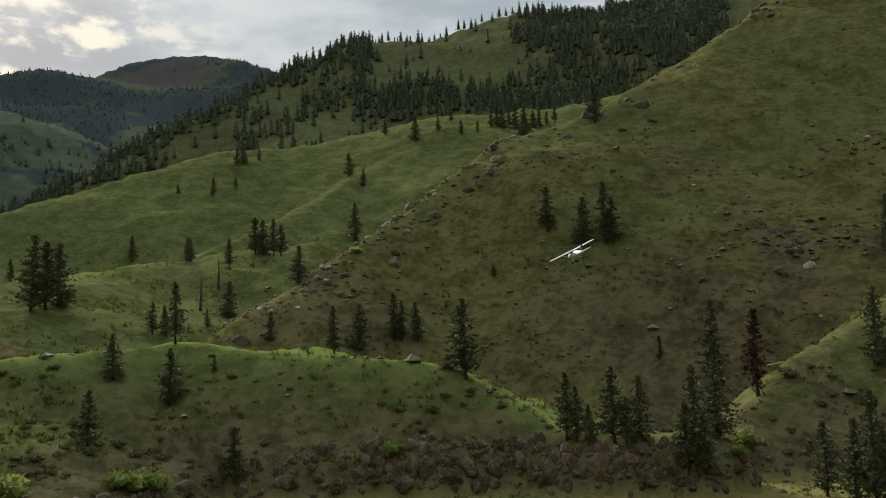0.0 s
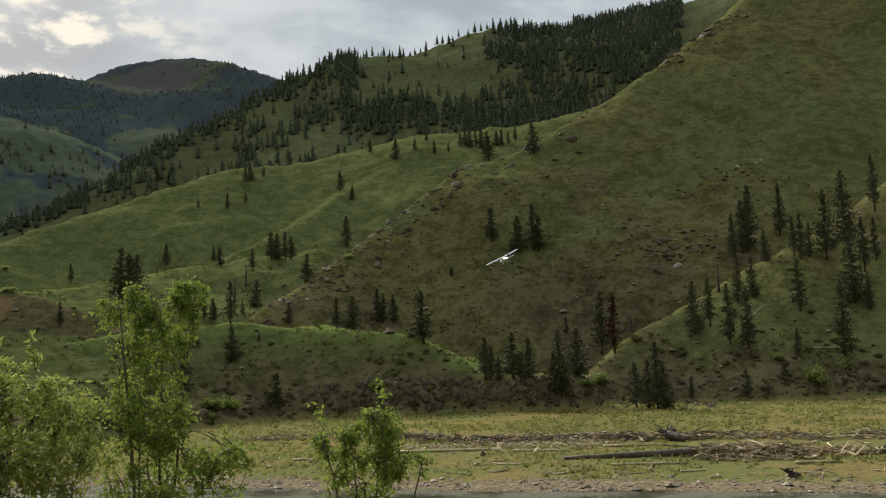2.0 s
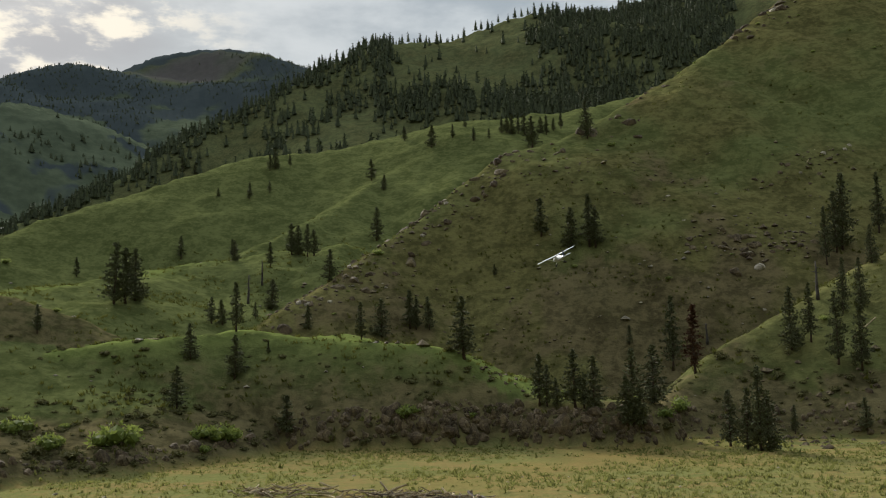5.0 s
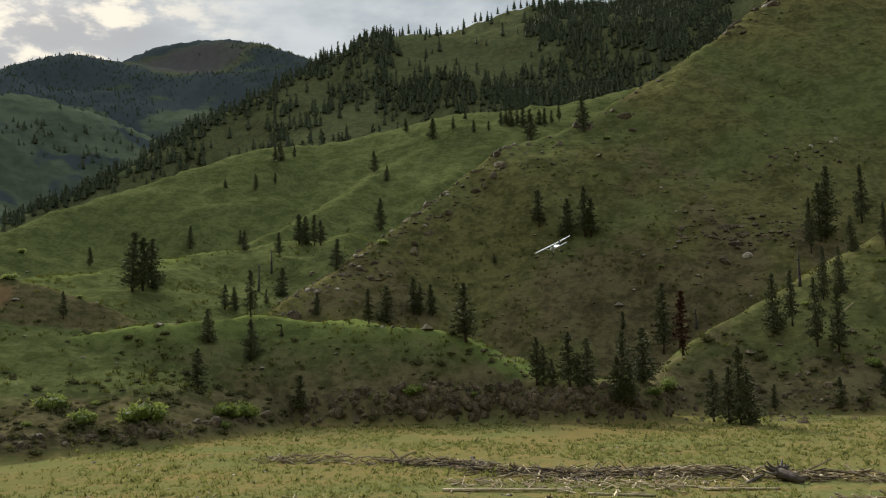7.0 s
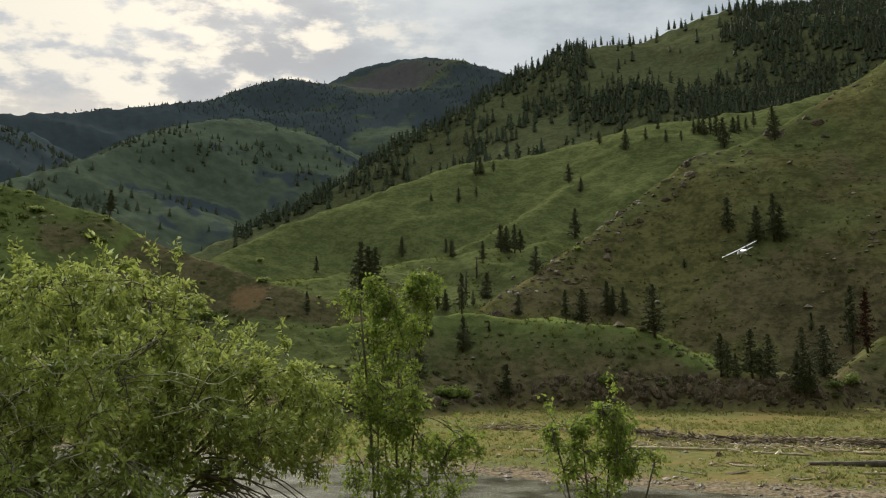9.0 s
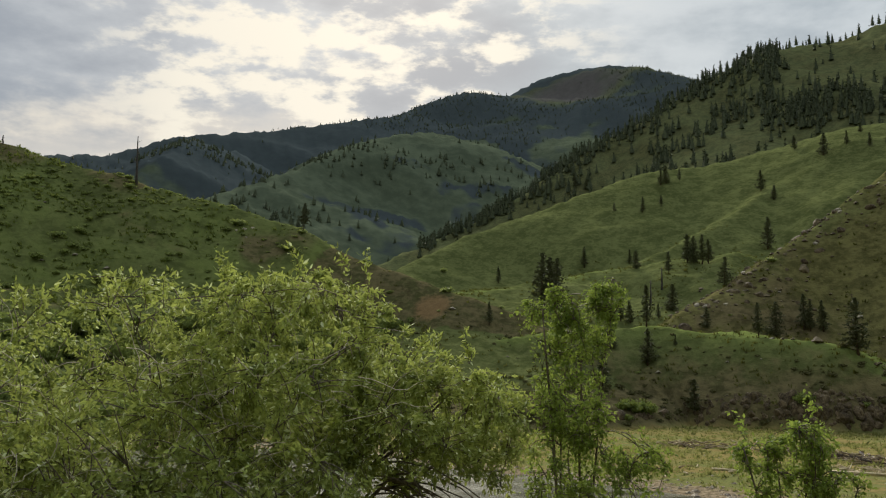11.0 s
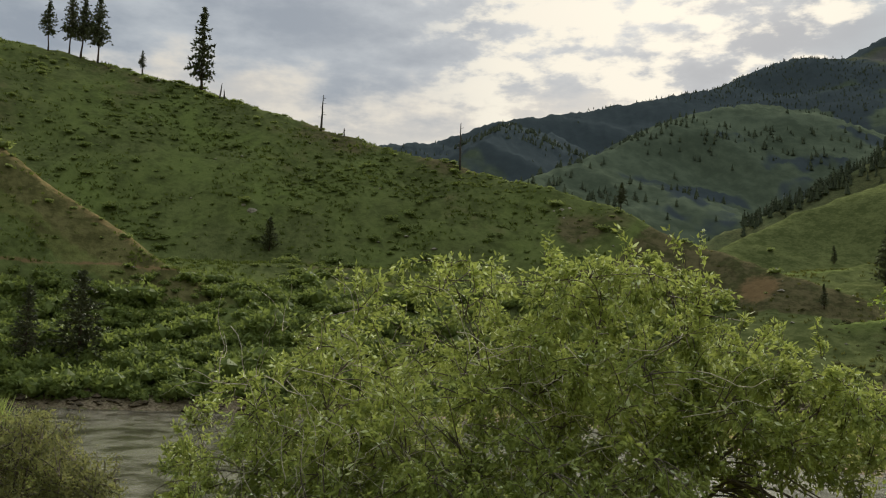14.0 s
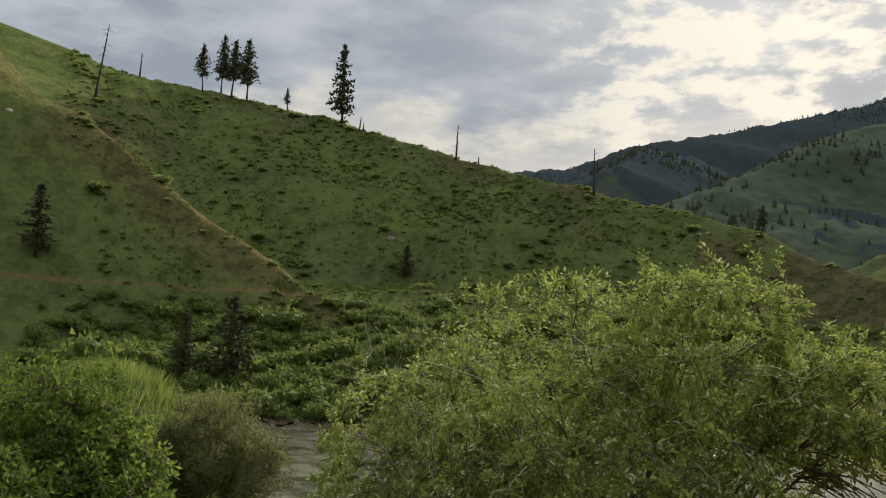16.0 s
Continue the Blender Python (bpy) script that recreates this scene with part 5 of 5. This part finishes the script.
def crowned(name, base, lobes, stems, twigs, leaves, leaf, width, seed, mat, label, category, droop=0.25, trunk=0.09, bare=0.12, shoots=0, twig_size=0.9, reach=1.0):
    """A broad-leaved tree: stems that rise from the base into the lobes of its crown, twigs off them, leaves on the twigs.
    lobes: centre, radii and weight of each part of the crown, from the base."""
    r = np.random.RandomState(seed)
    lobes = [(np.array(c, float), np.array(s, float), w) for c, s, w in lobes]
    weight = np.array([w for _, _, w in lobes])
    weight = weight / weight.sum()
    pieces, nodes, dirs = [], [], []
    for i in range(stems):
        c, s, _ = lobes[i % len(lobes)] if i < len(lobes) else lobes[r.choice(len(lobes), p=weight)]
        d = r.normal(0, 1, 3)
        d[2] = abs(d[2])
        d /= np.linalg.norm(d)
        goal = c + d * s * r.uniform(0.15, 0.55)
        start = np.array([r.normal(0, trunk * 2), r.normal(0, trunk * 2), -0.3])
        f = np.linspace(0, 1, 10)[:, None]
        bow = np.array([goal[0] * 0.25, goal[1] * 0.25, goal[2] * 0.62])
        line = (1 - f) ** 2 * start + 2 * f * (1 - f) * bow + f * f * goal + np.cumsum(r.normal(0, 0.035, (10, 3)), 0) * np.linalg.norm(goal) / 6
        size = trunk * r.uniform(0.5, 1.0)
        pieces.append(tube(line, np.linspace(size, 0.014, 10), 6))
        nodes.append(line[3:])
        dirs.append(np.gradient(line, axis=0)[3:])
    nodes, dirs = np.concatenate(nodes), np.concatenate(dirs)
    pick = r.choice(len(lobes), twigs, p=weight)
    d = r.normal(0, 1, (twigs, 3))
    d /= np.linalg.norm(d, axis=1)[:, None]
    rad = r.uniform(0.1, 1.0, twigs) ** 0.38
    goals = np.array([lobes[p][0] + d[i] * lobes[p][1] * rad[i] for i, p in enumerate(pick)])
    points, ways = [], []
    for i, goal in enumerate(goals):
        near_ = np.argmin(((nodes - goal) ** 2).sum(1) + r.uniform(0, 0.5, len(nodes)))
        start = nodes[near_]
        gap_ = goal - start
        far_ = np.linalg.norm(gap_)
        if far_ > 1.9:
            start = goal - gap_ / far_ * 1.9
        bow = (start + goal) / 2 + r.normal(0, 0.14, 3) * far_ + [0, 0, 0.22 * min(far_, 1.5)]
        f = np.linspace(0, 1, 6)[:, None]
        line = (1 - f) ** 2 * start + 2 * f * (1 - f) * bow + f * f * (goal - [0, 0, droop * 0.3])
        pieces.append(tube(line, np.linspace(0.011, 0.0035, 6), 3, False))
        if i % 4 == 0:
            nodes = np.concatenate([nodes, line[3:]])
        if r.rand() < bare:
            continue
        many = int(leaves * r.uniform(0.5, 1.4))
        g = 1.03 - 0.62 * r.rand(many) ** 1.4
        on_twig = np.column_stack([np.interp(g, f[:, 0], line[:, j]) for j in range(3)])
        points.append(on_twig + r.normal(0, 0.055 * twig_size, (many, 3)))
        along_ = (line[-1] - line[0]) / (np.linalg.norm(line[-1] - line[0]) + 1e-6)
        ways.append(along_ * 0.6 + r.normal(0, 0.6, (many, 3)) - [0, 0, droop])
    for i in range(shoots):
        c, s, _ = lobes[r.choice(len(lobes), p=weight)]
        a = r.uniform(0, 2 * np.pi)
        start = c + s * [math.cos(a) * 0.6, math.sin(a) * 0.6, 0.75]
        rise = r.uniform(0.35, 0.95) * reach
        tip = start + [r.normal(0, 0.22) * reach, r.normal(0, 0.22) * reach, rise]
        f = np.linspace(0, 1, 5)[:, None]
        line = start + (tip - start) * f + np.sin(f * 3) * r.normal(0, 0.05, 3)
        pieces.append(tube(line, np.linspace(0.009, 0.003, 5), 3, False))
        many = int(leaves * 0.8)
        g = r.uniform(0.25, 1.0, many)[:, None]
        points.append(start + (tip - start) * g + r.normal(0, 0.035, (many, 3)))
        ways.append(r.normal(0, 0.7, (many, 3)) + [0, 0, 0.15])
    tree = thing(name, label, category)
    tagged(part("twig_work", mesh_from("twig_work", *join(pieces), twig_mat), tree, "bare grey-brown branches and twigs"), kind="stuff")
    v, f = leaf_tris(np.concatenate(points), np.concatenate(ways), leaf, width, r)
    tagged(part("foliage", mesh_from("foliage", v.tolist(), f.tolist(), mat, False), tree), kind="stuff")
    tree.location = base
    return tree


def local(base, a, d, z):
    """A place given by bearing, distance and height, seen from the base of a tree."""
    return polar(a, d, z) - base


def rooted(a, d):
    p = polar(a, d)
    p[2] = stand(p[0], p[1])
    return p


w = rooted(40, 15.0)
willow = crowned("willow_tree", w, [
    (local(w, 42, 15.0, 9.2), (4.1, 3.4, 3.3), 5.0), (local(w, 33.5, 14.6, 10.8), (2.3, 2.2, 1.75), 2.4), (local(w, 26, 14.6, 10.15), (1.7, 1.8, 1.1), 1.3),
    (local(w, 52, 15.2, 8.4), (2.7, 2.4, 2.3), 2.2), (local(w, 21.8, 14.6, 9.9), (0.9, 1.1, 0.95), 0.4), (local(w, 45, 13.2, 7.2), (3.7, 2.6, 2.3), 4.0), (local(w, 35, 13.8, 8.0), (1.2, 1.6, 1.3), 0.5), (local(w, 43, 14.0, 8.7), (4.3, 2.0, 1.5), 3.0)],
    30, 4400, 52, 0.105, 0.20, 5, willow_leaf, "wide bushy willow in pale spring leaf on the river bank", "tree", shoots=60, trunk=0.11, reach=0.6)
# dead twigs on the face of the willow, and the bare arching branches of its river side
r_ = np.random.RandomState(77)
dead = []
for i in range(190):
    p = polar(r_.uniform(29, 57), 12.6 + r_.normal(0, 0.6), r_.uniform(7.8, 11.2)) - w
    line = [p]
    d = np.array([r_.normal(), r_.normal() * 0.4, r_.normal() * 0.8])
    for j in range(r_.randint(4, 9)):
        d = d / np.linalg.norm(d) + r_.normal(0, 0.42, 3) * [1, 0.5, 1]
        line.append(line[-1] + d / np.linalg.norm(d) * 0.17)
    dead.append(tube(line, np.linspace(0.0068, 0.0025, len(line)), 4, False))
tagged(part("twig_tangle", mesh_from("twig_tangle", *join(dead), pale_twig), willow, "pale dead twigs hanging among the leaves"), kind="stuff")
for i in range(16):
    start = polar(27.5 + r_.normal(0, 0.8), 14.0, 9.2 + r_.normal(0, 0.15)) - w
    goal = polar(20.5 + r_.uniform(-1.2, 4.0), 13.9 + r_.normal(0, 0.5), 8.0 + r_.normal(0, 0.35)) - w
    f = np.linspace(0, 1, 9)[:, None]
    line = (1 - f) ** 2 * start + 2 * f * (1 - f) * ((start + goal) / 2 + [0, 0, 0.75]) + f * f * goal + np.cumsum(r_.normal(0, 0.02, (9, 3)), 0)
    part("bare_branch", mesh_from("bare_branch", *tube(line, np.linspace(0.016, 0.005, 9), 5), twig_mat), willow)
w2 = rooted(16.6, 16.0)
crowned("young_cottonwood", w2, [
    (local(w2, 16.0, 16.0, 11.45), (0.62, 0.6, 0.55), 0.9), (local(w2, 17.3, 16.0, 11.95), (0.36, 0.4, 0.5), 0.4), (local(w2, 14.3, 16.0, 12.1), (0.34, 0.35, 0.35), 0.4), (local(w2, 16.6, 16.0, 10.3), (0.78, 0.7, 0.72), 1.5), (local(w2, 16.8, 16.0, 9.2), (0.85, 0.75, 0.85), 1.0),
    (local(w2, 12.6, 16.0, 9.4), (0.75, 0.4, 0.3), 0.35), (local(w2, 19.2, 16.0, 11.8), (0.35, 0.3, 0.25), 0.15), (local(w2, 14.5, 16.0, 8.8), (0.9, 0.5, 0.6), 0.6)],
    5, 620, 26, 0.075, 0.30, 6, bright_leaf, "slender young cottonwood with fresh yellow-green leaves on the bank", "tree", shoots=10, trunk=0.045, reach=0.6)
w3 = rooted(4.3, 16.0)
crowned("young_cottonwood", w3, [
    (local(w3, 3.2, 16.0, 9.75), (0.52, 0.5, 0.45), 1.2), (local(w3, 5.8, 16.0, 9.55), (0.42, 0.4, 0.3), 0.5), (local(w3, 1.9, 16.0, 9.2), (0.6, 0.4, 0.3), 0.7), (local(w3, 4.2, 16.0, 8.9), (0.8, 0.6, 0.5), 1.1)],
    5, 260, 22, 0.08, 0.30, 7, bright_leaf, "low young cottonwood with fresh green leaves on the bank", "tree", shoots=8, trunk=0.035, reach=0.55)
t1 = rooted(67.4, 12.7)
crowned("tamarisk_bush", t1, [(local(t1, 67.2, 12.7, 9.15), (0.85, 0.85, 0.8), 2.0), (local(t1, 64.5, 12.7, 8.8), (0.7, 0.7, 0.55), 0.8), (local(t1, 69.0, 12.7, 8.8), (0.6, 0.7, 0.6), 0.7)], 14, 950, 30, 0.06, 0.18, 8, dull_leaf,
        "rounded dull grey-green bush with fine foliage on the bank", "bush", droop=-0.25, trunk=0.03, shoots=40, bare=0.05, reach=0.35)
t2 = rooted(72.4, 12.2)
crowned("tamarisk_bush", t2, [(local(t2, 72.4, 12.2, 9.2), (0.28, 0.3, 0.55), 1.0), (local(t2, 72.4, 12.2, 8.7), (0.4, 0.4, 0.45), 0.6)], 6, 260, 28, 0.06, 0.18, 9, dull_leaf,
        "small upright grey-green bush beside a larger one", "bush", droop=-0.25, trunk=0.02, shoots=10, bare=0.05, reach=0.35)
# bearing, distance, height of the top, half the breadth
for i, (a, d, h, wide, label) in enumerate([(80.6, 15.5, 10.45, 1.0, "dense dark green leafy bush on the grassy bank"), (77.0, 11.5, 10.5, 1.1, "leafy green bush in front of the grassy knoll"),
                                            (85, 14.0, 10.5, 1.5, "dense green bush at the edge of the bank"),
                                            (73.9, 11.0, 9.8, 0.85, "low leafy bush on the near bank"), (80.8, 10.5, 9.5, 1.0, "low green bush on the near bank"), (70.6, 12.6, 8.9, 0.5, "small leafy bush beside the dull grey-green one")]):
    b = rooted(a, d)
    low_ = min(b[2], h - 1.0)
    mid_ = (h + low_) / 2 - b[2]
    half = (h - low_) / 2
    crowned("leafy_bush", b, [((0, 0, mid_), (wide, wide, half), 1.0), ((0.4, -0.3, mid_ - half * 0.4), (wide * 0.9, wide, half * 0.7), 0.7), ((-0.5, 0.3, mid_ + half * 0.1), (wide * 0.6, wide * 0.6, half * 0.8), 0.5)], 12, 680, 26, 0.082, 0.28, 20 + i, bright_leaf if i in (3, 5) else bush_leaf,
            label, "bush", droop=0.1, trunk=0.035, shoots=16, bare=0.05, reach=0.3)

# grass of the near bank, thick on the knoll
r_ = np.random.RandomState(51)
FINE = [tuft_base(s, 10, 0.8, 0.035) for s in (4, 5, 6)]
x, y, z = scatter(12000, wedge(-35, 95, 5.0, 34, r_), lambda x, y, z, m: (m["near"] > 1.0) * 0.9, r_)
stuff("bank_grass", mixed(FINE, x, y, z - 0.02, r_.uniform(0.14, 0.40, len(x)), r_), leafy("bank_grass_blades", (0.07, 0.10, 0.022), (0.19, 0.22, 0.06), 0.3, 0.8, 0.6, 0.1), "fresh green grass on the near river bank", "grass")
# the knoll looks lit: its blades repeat the bank grass in lighter colours
x, y, z = scatter(9000, wedge(62, 90, 15.5, 27, r_), lambda x, y, z, m: (m["near"] > 0.5) * 0.9, r_)
stuff("knoll_grass", mixed(FINE, x, y, z - 0.02, r_.uniform(0.22, 0.50, len(x)), r_), leafy("lit_knoll_blades", (0.10, 0.14, 0.034), (0.25, 0.30, 0.085), 0.4, 0.85, 0.6, 0.05), "bright green grass on the knoll of the near bank", "grass")
